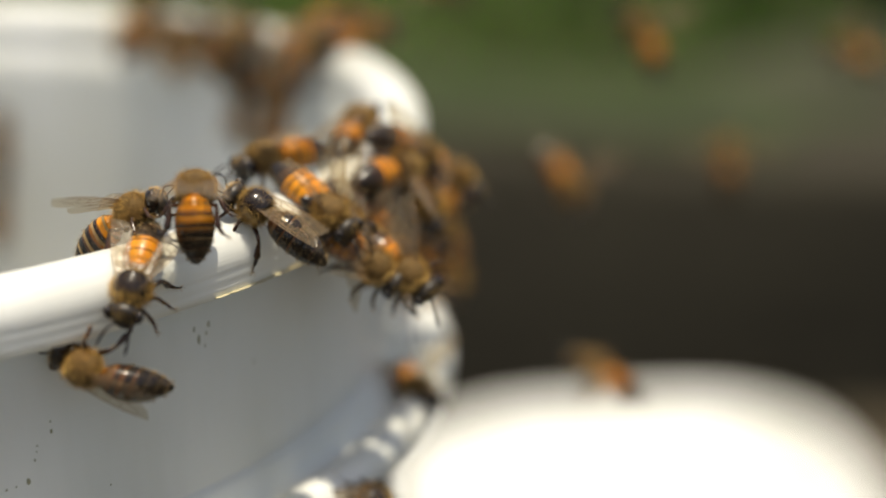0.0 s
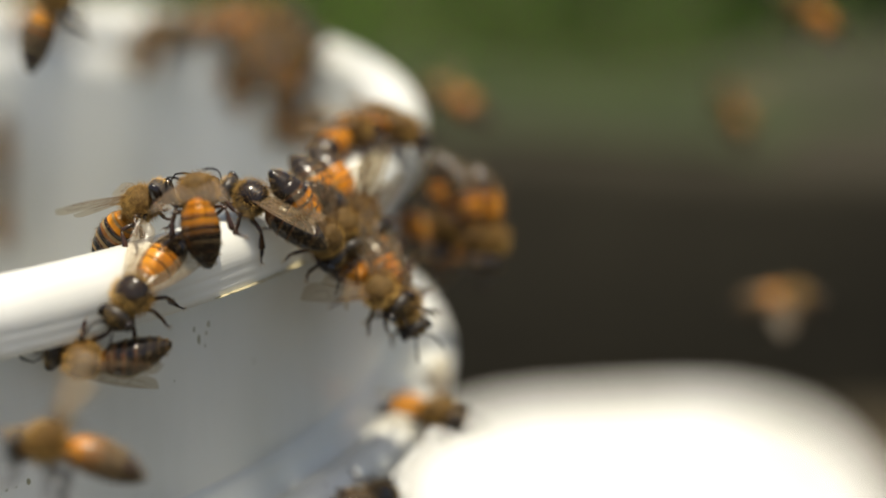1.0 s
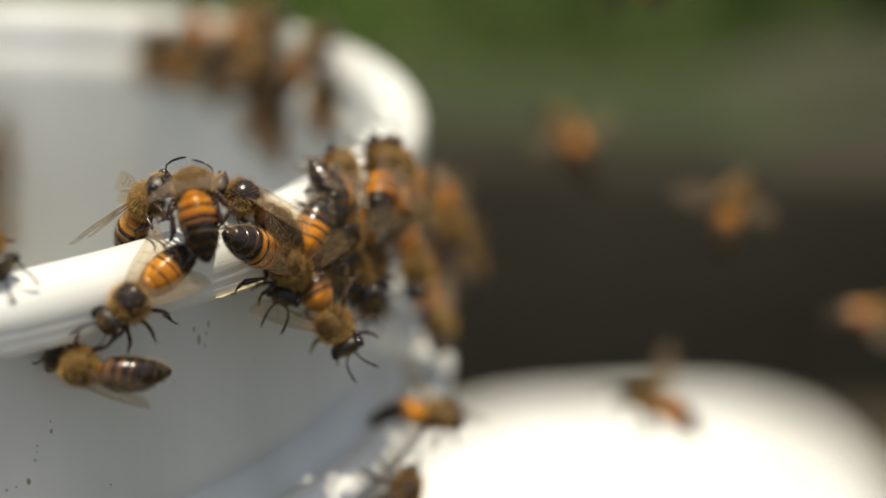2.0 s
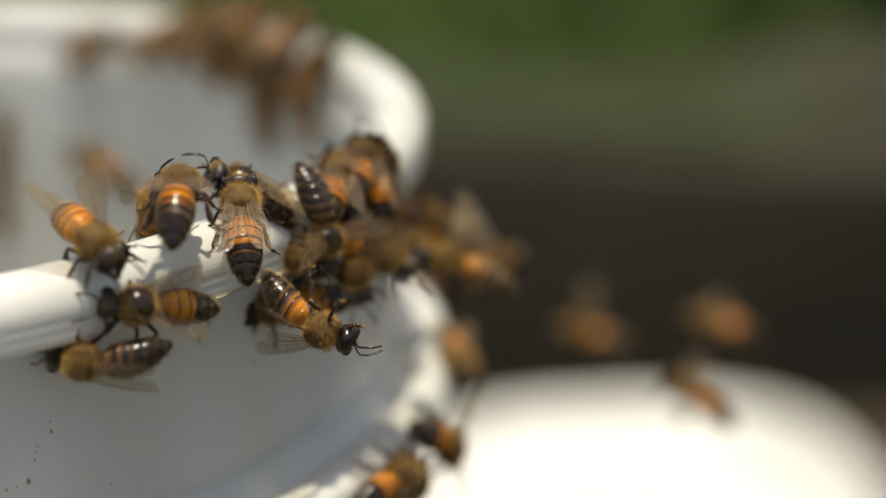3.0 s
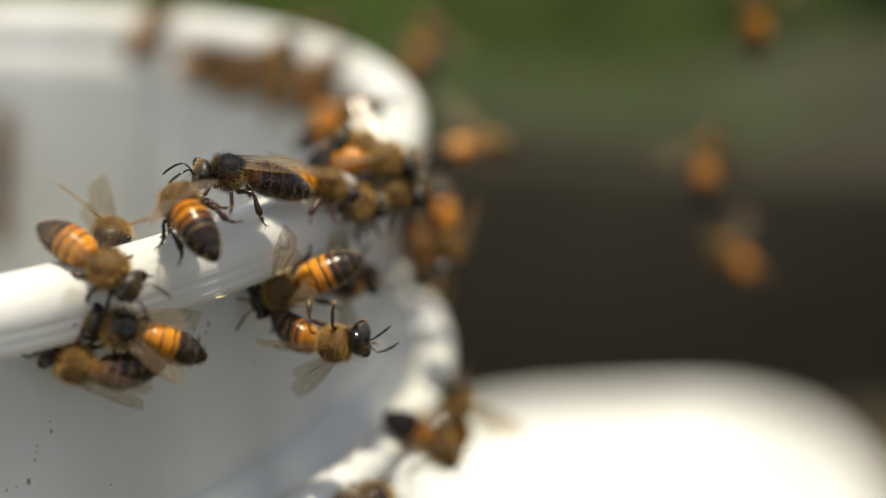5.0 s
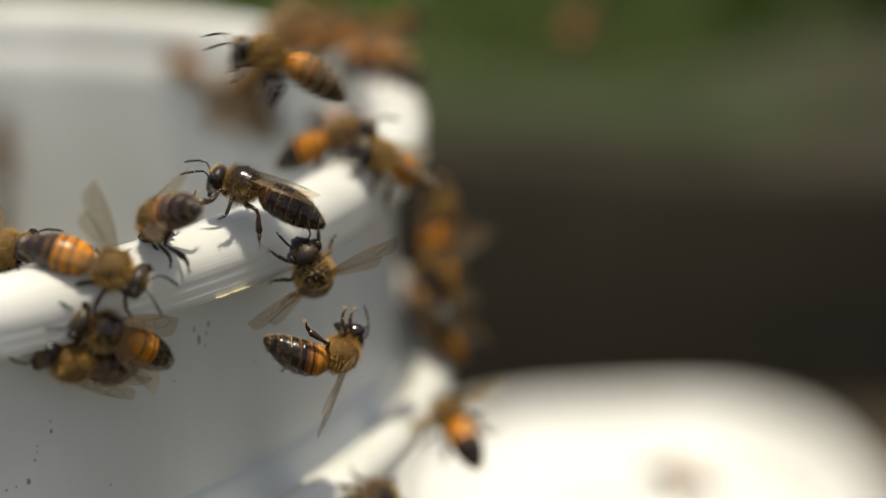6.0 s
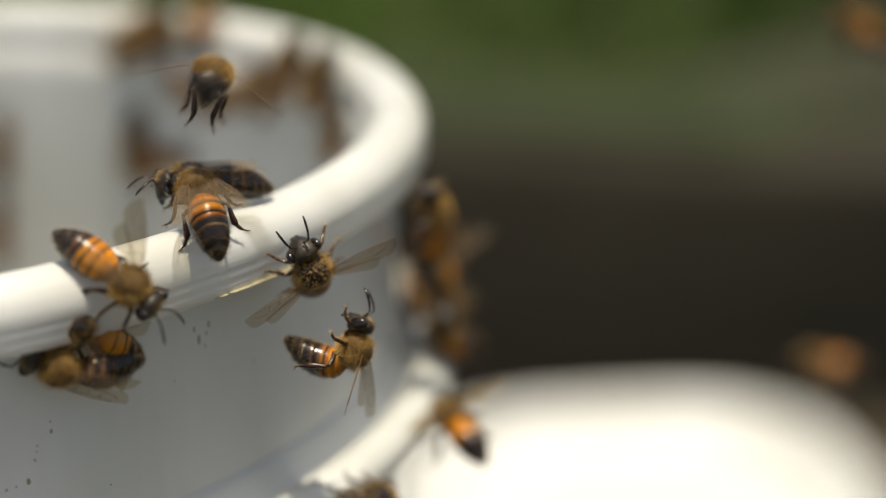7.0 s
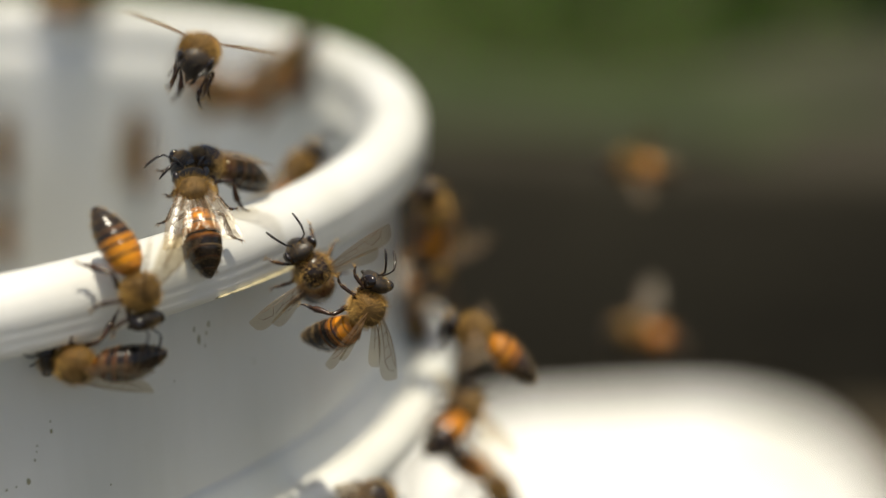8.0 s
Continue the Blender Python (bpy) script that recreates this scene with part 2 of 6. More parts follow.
def arc(cr, cz, rad, start, end, n):
    return [(cr + rad * math.cos(radians(start + (end - start) * i / n)), cz + rad * math.sin(radians(start + (end - start) * i / n))) for i in range(n + 1)]


def bucket():
    root = new("bucket")
    tagged(root, "open white plastic bucket with a rolled rim and a collar", "bucket")
    # rim: a hollow bead, round above, with a straight skirt and a thin lip outside
    bm = bmesh.new()
    bead = arc(RIM_R, RIM_Z, RIM_T, 200, -4, 22)
    skirt = [(RIM_R + 0.00492, RIM_Z - 0.0008), (RIM_R + 0.00482, RIM_Z - 0.0011), (RIM_R + 0.00487, RIM_Z - 0.0014), (RIM_R + 0.00480, RIM_Z - 0.0023), (RIM_R + 0.00470, RIM_Z - 0.0026),
             (RIM_R + 0.00475, RIM_Z - 0.0029), (RIM_R + 0.00466, RIM_Z - 0.0042), (RIM_R + 0.0040, RIM_Z - 0.0043),
             (RIM_R + 0.0038, RIM_Z - 0.0030), (RIM_R + 0.0010, RIM_Z - 0.0022), (RIM_R - 0.0030, RIM_Z - 0.0026)]
    spin(bm, bead + skirt, 160, closed=True)
    part("rim", mesh_of("rim", bm, WHITE), root, None, "thick glossy white rolled rim")
    # wall: outer and inner face, tapering down to the base
    bm = bmesh.new()
    spin(bm, [(RIM_R + 0.0005, RIM_Z - 0.0015), (RIM_R - 0.0006, RIM_Z - 0.010), (RIM_R - 0.0012, RIM_Z - 0.034), (RIM_R - 0.012, LOW + 0.012), (RIM_R - 0.015, LOW + 0.004), (RIM_R - 0.019, LOW),
              (RIM_R - 0.022, LOW + 0.004), (RIM_R - 0.017, LOW + 0.010), (RIM_R - 0.0150, LOW + 0.016), (RIM_R - 0.0085, 0.004), (RIM_R - 0.0058, RIM_Z - 0.034), (RIM_R - 0.0051, RIM_Z - 0.010), (RIM_R - 0.0047, RIM_Z - 0.0012)], 160, closed=True)
    part("wall", mesh_of("wall", bm, WHITE), root)
    # unseen disc set high above the true bottom to bounce light onto the inner wall
    bm = bmesh.new()
    spin(bm, [(0.0005, 0.006), (RIM_R - 0.0085, 0.006), (RIM_R - 0.0085, 0.0035), (0.0005, 0.0035)], 96, closed=True)
    part("base", mesh_of("base", bm, WHITE), root)
    # collar: a ledge that rolls over into a short skirt
    bm = bmesh.new()
    outer = [(RIM_R - 0.0016, RIM_Z - 0.0318), (RIM_R - 0.0008, RIM_Z - 0.0350), (RIM_R + 0.0003, RIM_Z - 0.0376), (RIM_R + 0.0012, RIM_Z - 0.0388), (RIM_R + 0.0018, RIM_Z - 0.0392)]
    outer += arc(RIM_R + 0.0048, RIM_Z - 0.0410, 0.0035, 145, -60, 18)
    outer += [(RIM_R + 0.0052, RIM_Z - 0.0446), (RIM_R + 0.0030, RIM_Z - 0.0438), (RIM_R - 0.0018, RIM_Z - 0.0430)]
    spin(bm, outer, 160, closed=True)
    part("collar", mesh_of("collar", bm, WHITE), root, None, "shaded white collar ring round the bucket")
    # specks and a streak of wax, each a flat crumb on the plastic
    rng = random.Random(2)
    for turn, z, size in ((-53.94, 0.1825, 0.17), (-53.96, 0.1839, 0.09), (-55.10, 0.1810, 0.12), (-55.35, 0.1791, 0.15), (-55.17, 0.1802, 0.08), (-55.95, 0.1764, 0.26), (-56.89, 0.1761, 0.09), (-57.60, 0.1760, 0.15), (-40.93, 0.1886, 0.20), (-41.34, 0.1904, 0.14), (-39.91, 0.1905, 0.18), (-40.17, 0.1892, 0.11), (-40.36, 0.1874, 0.09), (-46.95, 0.1883, 0.11), (-49.60, 0.1724, 0.09), (-35.20, 0.1820, 0.08), (-43.48, 0.1840, 0.08)):
        bm = bmesh.new()
        bmesh.ops.create_icosphere(bm, subdivisions=2, radius=1.0)
        for v in bm.verts:
            v.co *= 1 + 0.35 * noise.noise(v.co * 1.7 + Vector((turn, z * 90, 0)))
        k = size * 0.001
        me = mesh_of("dirt_speck", bm, GRIME)
        r = RIM_R - 0.0006 - (RIM_Z - 0.010 - z) * 0.026
        part("dirt_speck", me, root, pose(r * math.cos(radians(turn)), r * math.sin(radians(turn)), z, 0, 0, turn) @ Matrix.Diagonal((0.0001, k * 1.2, k * rng.uniform(0.8, 1.6) * (3.0 if turn > -42 else 1.3), 1)))
    for i in range(13):
        turn, wide, tall = -41.2 + 0.72 * i + rng.uniform(-0.2, 0.2), rng.uniform(0.7, 1.1), rng.uniform(0.04, 0.12) + 0.003 * i
        bm = bmesh.new()
        bmesh.ops.create_icosphere(bm, subdivisions=2, radius=1.0)
        for v in bm.verts:
            v.co *= 1 + 0.4 * noise.noise(v.co * 1.9 + Vector((turn * 7, 0, 0)))
        r = RIM_R + 0.0048
        part("wax_crumb", mesh_of("wax_crumb", bm, WAX), root, pose(r * math.cos(radians(turn)), r * math.sin(radians(turn)), RIM_Z - 0.0040, 0, 0, turn) @ Matrix.Diagonal((0.0004, wide * 0.001, tall * 0.001, 1)), "pale yellow wax on the rim's lower edge")
    return root


def squared(bm, power):
    """Pull a turned shape out towards a square with round corners."""
    for v in bm.verts:
        a = math.atan2(v.co.y, v.co.x)
        k = (abs(math.cos(a)) ** power + abs(math.sin(a)) ** power) ** (-1 / power)
        v.co.x, v.co.y = v.co.x * k, v.co.y * k


def lidded_tub(x, y, radius, top):
    root = new("plastic_tub")
    root.matrix_basis = GARDEN @ pose(x, y, 0, 0, 0, 4)
    tagged(root, "low white plastic tub with a sunlit dished lid", "tub")
    bm = bmesh.new()
    spin(bm, [(0.001, 0.0), (radius * 0.86, 0.0), (radius * 0.88, 0.004), (radius * 0.94, top - 0.0165), (radius * 0.92, top - 0.0165), (radius * 0.86, 0.006), (0.001, 0.006)], 96)
    squared(bm, 3.0)
    part("body", mesh_of("body", bm, LID_WHITE), root)
    bm = bmesh.new()
    spin(bm, [(0.0005, top - 0.0125), (radius * 0.72, top - 0.0125), (radius * 0.78, top - 0.0112), (radius * 0.83, top - 0.0070), (radius * 0.865, top - 0.0018), (radius * 0.89, top - 0.0003), (radius * 0.91, top)] + arc(radius - 0.006, top - 0.006, 0.006, 80, 0, 8)
         + [(radius, top - 0.020), (radius - 0.0015, top - 0.020), (radius - 0.0018, top - 0.0155), (0.0005, top - 0.0150)], 96)
    squared(bm, 3.0)
    part("lid", mesh_of("lid", bm, LID_WHITE), root, None, "white dished lid with a raised edge")
    return root


bucket()
lidded_tub(0.1704, 0.2324, 0.0745, 0.0285)

# ---------------------------------------------------------------- honeybees


def abdomen_mesh(name, kind, curl):
    """Six overlapping plates; kind sets how many are orange."""
    bounds = [0.0, 0.9, 2.1, 3.3, 4.5, 5.6, 6.6, 7.3]
    stations = [(0.0, 0.5), (0.5, 1.4), (1.2, 2.05), (2.4, 2.4), (3.6, 2.4), (4.8, 2.16), (5.8, 1.70), (6.6, 1.08), (7.1, 0.58), (7.3, 0.22)]

    girth = 0.88 if kind == "worn" else 0.92

    def rad(y):
        for (a, ra), (b, rb) in zip(stations, stations[1:]):
            if y <= b:
                k = (y - a) / (b - a)
                return girth * (ra + (rb - ra) * (k * k * (3 - 2 * k) * 0.4 + k * 0.6))
        return 0.18
    # each plate: where along it a colour begins; 0 orange, 1 black, 2 amber, 3 pale hair, 4 brown
    black, dusky = ((0, 1), (0.97, 4)), ((0, 4), (0.2, 1), (0.97, 3))
    plates = {"golden": (((0, 2), (0.5, 0)), ((0, 0), (0.84, 4), (0.9, 1)), ((0, 0), (0.72, 2), (0.8, 1)), ((0, 0), (0.35, 2), (0.5, 1)), ((0, 4), (0.2, 1)), black, ((0, 1),)),
              "banded": (((0, 2), (0.4, 0)), ((0, 0), (0.6, 2), (0.84, 4), (0.91, 1)), ((0, 0), (0.5, 2), (0.72, 4), (0.82, 1)), ((0, 2), (0.25, 4), (0.45, 1), (0.95, 3)), ((0, 4), (0.12, 1), (0.95, 4)), black, ((0, 1),)),
              "striped": (((0, 2), (0.5, 0)), ((0, 3), (0.2, 0), (0.62, 4), (0.72, 1)), ((0, 3), (0.25, 2), (0.5, 4), (0.6, 1)), ((0, 3), (0.3, 4), (0.5, 1)), ((0, 3), (0.3, 1)), ((0, 4), (0.3, 1)), ((0, 1),)),
              "worn": (((0, 2), (0.5, 0)), ((0, 0), (0.88, 1)), ((0, 0), (0.86, 1)), ((0, 0), (0.3, 2), (0.42, 1)), black, black, ((0, 1),)),
              "brown": (((0, 2), (0.5, 4)), ((0, 4), (0.5, 1), (0.92, 4)), ((0, 4), (0.3, 1)), ((0, 4), (0.15, 1)), black, black, ((0, 1),)),
              "dusk": (((0, 2), (0.4, 0)), ((0, 0), (0.6, 2), (0.8, 4), (0.9, 1)), ((0, 2), (0.3, 4), (0.55, 1)), dusky, black, black, ((0, 1),)),
              "dark": (((0, 4),), ((0, 4), (0.3, 1)), ((0, 4), (0.15, 1)), ((0, 4), (0.12, 1)), black, black, ((0, 1),))}[kind]
    def at(y, r):
        return (-1.22 * y * MM * (1 - 0.012 * curl * y), r * MM, r * 0.92 * MM, -(0.02 + 0.022 * curl) * y * y * MM)

    rng, made = random.Random(7), []
    for i, bands in enumerate(plates):
        a, b = bounds[i], bounds[i + 1]
        cuts = sorted({0.0, 0.25, 0.5, 0.75} | {c for c, _ in bands})
        rows, slots = [], []
        if i:                                   # tucked under the plate before
            rows.append((a - 0.3, rad(a - 0.3) - 0.07))
            slots.append(bands[0][1])
        for c in cuts:
            rows.append((a + (b - a) * c, rad(a + (b - a) * c) + 0.06 * c - 0.02))
            slots.append([m for k, m in bands if k <= c][-1])
        rows += [(b - 0.01, max(rad(b) + 0.05, 0.1)), (b, max(rad(b) - 0.08, 0.05))]
        slots += [slots[-1]]
        bm = bmesh.new()
        loft(bm, [at(y, r) for y, r in rows], 24, slots, caps=i in (0, 6))
        for k, v in enumerate(bm.verts):        # uneven band edges
            v.co.y += 0.13 * MM * noise.noise((v.co.x * 700, v.co.z * 700, i + (k // 24) * 0.35))
        for _ in range(int(430 * (b - a) * (1.6 if i == 0 else 0.8))):
            y = min(a + (b - a) * (rng.random() if i == 0 or rng.random() < 0.5 else rng.random() * 0.3) + (0.3 if i == 0 else 0), b)
            t, r = rng.uniform(0, math.tau), rad(y)
            py, _, _, pz = at(y, r)
            root = Vector((r * MM * math.cos(t), py, pz + r * 0.92 * MM * math.sin(t)))
            spike(bm, root, root + Vector((math.cos(t), -0.9, math.sin(t))).normalized() * rng.uniform(0.15, 0.55) * MM, 0.011 * MM, 3)
        made.append(mesh_of(name if i == 0 else "abdomen_plate", bm, [ORANGE, BLACK, AMBER, PALE_HAIR, BROWN]))
    return made


def thorax_mesh(skin):
    bm = bmesh.new()
    loft(bm, [(y * MM, rx * MM, rz * MM, zc * MM) for y, rx, rz, zc in
              ((-0.15, 0.5, 0.5, -0.1), (0.1, 1.2, 1.1, 0.0), (0.5, 1.85, 1.75, 0.1), (1.1, 2.12, 2.05, 0.18), (1.25, 2.10, 2.00, 0.18), (2.2, 2.20, 2.15, 0.2),
               (3.1, 1.95, 1.9, 0.1), (3.75, 1.35, 1.3, 0.0), (4.0, 0.7, 0.7, -0.1))], 20)
    return mesh_of("thorax", bm, skin)


def fuzz_mesh(bald):
    rng = random.Random(11)
    bm = bmesh.new()
    made = 0
    while made < 3400:
        n = Vector((rng.gauss(0, 1), rng.gauss(0, 1), rng.gauss(0, 1))).normalized()
        if n.z > bald and abs(n.y) < 0.6 and rng.random() > 0.22:      # the worn, shiny back
            continue
        made += 1
        p = Vector((n.x * 2.08, 1.98 + n.y * 2.05, 0.12 + n.z * 1.98)) * MM
        w = (n + Vector((rng.gauss(0, 0.3), rng.gauss(0, 0.3) - 0.25, rng.gauss(0, 0.3)))).normalized()
        spike(bm, p, p + w * rng.uniform(0.3, 1.2) * MM, 0.017 * MM)
    return mesh_of("fuzz", bm, HAIR, False)


def head_mesh():
    bm = bmesh.new()
    loft(bm, [(y * MM, rx * MM, rz * MM, zc * MM) for y, rx, rz, zc in
              ((0.0, 0.6, 0.6, -0.1), (0.25, 1.35, 1.15, -0.2), (0.7, 1.72, 1.45, -0.35), (1.1, 1.68, 1.5, -0.5), (1.5, 1.3, 1.35, -0.75), (1.85, 0.8, 0.95, -1.1), (2.0, 0.35, 0.5, -1.35))], 18)
    tube(bm, [(-0.45 * MM, 1.5 * MM, -1.9 * MM), (-0.30 * MM, 1.6 * MM, -2.4 * MM), (0, 1.5 * MM, -2.75 * MM)], [0.25 * MM, 0.2 * MM, 0.08 * MM])
    tube(bm, [(0.45 * MM, 1.5 * MM, -1.9 * MM), (0.30 * MM, 1.6 * MM, -2.4 * MM), (0, 1.5 * MM, -2.75 * MM)], [0.25 * MM, 0.2 * MM, 0.08 * MM])
    rng = random.Random(3)
    for _ in range(320):
        n = Vector((rng.gauss(0, 0.6), rng.gauss(0.2, 0.6), rng.gauss(0.4, 0.7))).normalized()
        p = Vector((n.x * 1.5, 0.85 + n.y * 0.9, -0.45 + n.z * 1.35)) * MM
        spike(bm, p, p + (n + Vector((0, 0.3, 0.1))).normalized() * rng.uniform(0.25, 0.6) * MM, 0.015 * MM, 1)
    return mesh_of("head", bm, [FACE, HAIR])


def eye_mesh(side):
    bm = bmesh.new()
    bmesh.ops.create_uvsphere(bm, u_segments=14, v_segments=10, radius=1.0, matrix=pose(side * 1.38 * MM, 0.85 * MM, -0.45 * MM, -20, side * 12, side * -12) @ Matrix.Diagonal((0.55 * MM, 0.78 * MM, 1.22 * MM, 1)))
    return mesh_of("eye", bm, EYE)


def antenna_mesh(side):
    bm = bmesh.new()
    tube(bm, [(0, 0, 0), (side * 0.5 * MM, 0.5 * MM, 0.7 * MM), (side * 0.75 * MM, 0.9 * MM, 1.0 * MM), (side * 1.0 * MM, 1.7 * MM, 0.8 * MM), (side * 1.15 * MM, 2.6 * MM, 0.3 * MM), (side * 1.2 * MM, 3.1 * MM, -0.1 * MM)],
         [0.11 * MM, 0.09 * MM, 0.10 * MM, 0.13 * MM, 0.14 * MM, 0.08 * MM], 6)
    return mesh_of("antenna", bm, BLACK)


def leg_meshes(side, size, hind):
    """Thigh, shin and foot of a leg that reaches out to one side."""
    k = size * MM
    joints = {"leg": (((0, 0, 0), 0.35), ((0.5, 0.1, -0.25), 0.36), ((1.1, 0.1, 0.1), 0.30), ((1.9, 0.1, 0.35), 0.26), ((2.15, 0.0, 0.15), 0.18)),
              "shin": (((2.08, 0.0, 0.22), 0.16), ((2.25, -0.05, 0.0), 0.24), ((2.6, -0.15, -0.65), 0.36 if hind else 0.25), ((3.0, -0.25, -1.2), 0.46 if hind else 0.26), ((3.25, -0.25, -1.45), 0.24 if hind else 0.15)),
              "foot": (((3.2, -0.25, -1.4), 0.14), ((3.32, -0.22, -1.5), 0.28 if hind else 0.17), ((3.7, -0.1, -1.75), 0.2), ((3.8, -0.06, -1.78), 0.11), ((4.2, 0.1, -1.85), 0.11), ((4.45, 0.15, -1.75), 0.05))}
    rng, made = random.Random(5), []
    for name, rows in joints.items():
        bm = bmesh.new()
        pts = [Vector((side * p[0], p[1], p[2])) * k for p, _ in rows]
        tube(bm, pts, [r * MM * 0.95 for _, r in rows], 8)
        for _ in range(20):
            i = rng.randrange(1, len(pts) - 1)
            w = Vector((rng.gauss(0, 1), rng.gauss(0, 1), rng.gauss(0, 1))).normalized()
            p = pts[i].lerp(pts[i + 1], rng.random())
            spike(bm, p + w * 0.15 * MM, p + (w + Vector((side * 0.5, 0, -0.5))) * 0.5 * MM, 0.025 * MM, 1)
        made.append(mesh_of(name, bm, [LEG, HAIR]))
    return made


def wing_mesh(side, length, width, veins):
    """Span along x, leading edge towards +y, lightly pleated, with raised veins."""
    bm = bmesh.new()
    n, m = 16, 6

    def at(u, v):
        lead = 0.16 * math.sin(math.pi * u) * width
        chord = width * (0.16 + 1.15 * u ** 0.8) * (1 - u ** 7) ** 0.6 * (1.0 - 0.22 * u)
        return Vector((side * length * u, lead - chord * v, 0.05 * math.sin(v * 9) * u + 0.12 * math.sin(u * 3) * (1 - v))) * MM
    grid = [[bm.verts.new(at(0.995 * i / n, j / m)) for j in range(m + 1)] for i in range(n + 1)]
    for i in range(n):
        for j in range(m):
            bm.faces.new((grid[i][j], grid[i + 1][j], grid[i + 1][j + 1], grid[i][j + 1]))
    for line in veins:
        tube(bm, [at(u, v) for u, v in line], [0.042 * MM * (1 - 0.45 * i / len(line)) for i in range(len(line))], 5, 1)
    return mesh_of("wing", bm, [FILM, VEIN])


FORE_VEINS = (((0.01, 0.02), (0.3, 0.02), (0.6, 0.02), (0.85, 0.04)), ((0.02, 0.25), (0.25, 0.2), (0.45, 0.28), (0.6, 0.22), (0.8, 0.12)), ((0.05, 0.6), (0.25, 0.62), (0.45, 0.6), (0.6, 0.66)),
              ((0.25, 0.2), (0.3, 0.62)), ((0.45, 0.28), (0.47, 0.6)), ((0.60, 0.22), (0.64, 0.66)), ((0.64, 0.66), (0.8, 0.5), (0.86, 0.2)), ((0.05, 0.8), (0.2, 0.95), (0.4, 0.98)))
HIND_VEINS = (((0.01, 0.05), (0.4, 0.05), (0.7, 0.1)), ((0.05, 0.5), (0.3, 0.45), (0.6, 0.5)), ((0.35, 0.07), (0.4, 0.47)))

WORDS = {"worn": "orange black-tipped abdomen", "brown": "hairy brown abdomen", "golden": "orange abdomen", "banded": "orange-black banded abdomen", "dark": "dark brown abdomen", "dusk": "amber abdomen, black rear half", "striped": "pale-striped abdomen"}
SHINY, FURRY = thorax_mesh(BLACK), thorax_mesh(FUR)
MESH = {("thorax", k): FURRY if k in ("golden", "brown", "striped", "banded", "dusk") else SHINY for k in WORDS}
MESH |= {("fuzz", "brown"): fuzz_mesh(0.72), ("fuzz", "golden"): fuzz_mesh(0.66), ("fuzz", "worn"): fuzz_mesh(0.42), ("fuzz", "banded"): fuzz_mesh(0.76), ("fuzz", "striped"): fuzz_mesh(0.82), ("fuzz", "dark"): fuzz_mesh(0.62), ("fuzz", "dusk"): fuzz_mesh(0.64), "head": head_mesh()}
for s in (-1, 1):
    MESH["eye", s], MESH["antenna", s] = eye_mesh(s), antenna_mesh(s)
    MESH["fore", s], MESH["hind", s] = wing_mesh(s, 9.2, 3.1, FORE_VEINS), wing_mesh(s, 6.4, 2.2, HIND_VEINS)
    for i, (size, hind) in enumerate(((0.82, False), (0.94, False), (1.28, True))):
        MESH["leg", s, i] = leg_meshes(s, size, hind)
for kind in ("worn", "brown", "golden", "banded", "dark", "dusk", "striped"):
    for curl in (0, 1, 3):
        MESH["abdomen", kind, curl] = abdomen_mesh("abdomen", kind, curl)

# wing turn about z (back), lift about y, for each way of holding them
STANCE = {"cling": (83, 3, (46, 12, -40), (6, 6, 12)), "slim": (69, -5, (44, -8, -42), (4, 4, 14)), "open": (-8, 12, (38, -6, -50), (0, 0, 0)), "folded": (87, 3, (42, 4, -46), (-6, -4, 6)), "rest": (77, 5, (38, -6, -48), (0, 0, 0)), "spread": (32, 22, (40, -4, -44), (0, 0, 0)), "raised": (50, 48, (38, -6, -50), (0, 0, 0)),
          "flying": (4, 20, (60, -35, -68), (28, 38, 48)), "hang": (48, 16, (52, 20, -40), (-12, -10, 10))}
DOING = {"folded": "worker bee, wings tightly folded, on white rim", "open": "worker bee with wide-open wings below the white rim", "slim": "worker bee with wings held aside on white plastic", "cling": "worker bee upside down under the white rim", "rest": "worker bee with folded wings on white plastic", "spread": "worker bee with half-open wings on white plastic", "raised": "worker bee with raised wings on white plastic",
         "flying": "worker bee in flight with hanging legs", "hang": "worker bee clinging below the white rim"}


def honeybee(kind, stance, curl):
    back, lift, sweep, droop = STANCE[stance]
    root = new("honeybee")
    root.empty_display_size = 0.002
    tagged(root, DOING[stance] + ", " + WORDS[kind], "bee", "honeybees at the bucket")
    thorax = part("thorax", MESH["thorax", kind], root)
    part("fuzz", MESH["fuzz", kind], thorax, None, "tan hair")
    plates = MESH["abdomen", kind, curl]
    abdomen = part("abdomen", plates[0], root, pose(0, -0.1 * MM, 0.0, 8 if stance == "flying" else 2), WORDS[kind])
    for me in plates[1:]:
        part("abdomen_plate", me, abdomen)
    head = part("head", MESH["head"], root, pose(0, 4.15 * MM, 0.1 * MM, -14) @ Matrix.Scale(1.13, 4))
    for s in (-1, 1):
        part("eye", MESH["eye", s], head)
        part("antenna", MESH["antenna", s], head, pose(s * 0.3 * MM, 1.7 * MM, -0.4 * MM))
        fore = part("forewing", MESH["fore", s], root, pose(s * 1.4 * MM, 2.1 * MM, 1.5 * MM, 0, -s * lift, -s * back), "clear veined wing")
        part("hindwing", MESH["hind", s], fore, pose(s * 0.1 * MM, -0.9 * MM, -0.2 * MM, 0, 0, -s * 10), "clear veined wing")
        for i in range(3):
            thigh, shin, foot = MESH["leg", s, i]
            leg = part("leg", thigh, root, pose(s * 0.9 * MM, (3.1 - 1.1 * i) * MM, -1.3 * MM, 0, s * droop[i], s * sweep[i]))
            part("shin", shin, leg)
            part("foot", foot, leg)
    return root


MADE, BEES, HOLD = {}, {}, {}


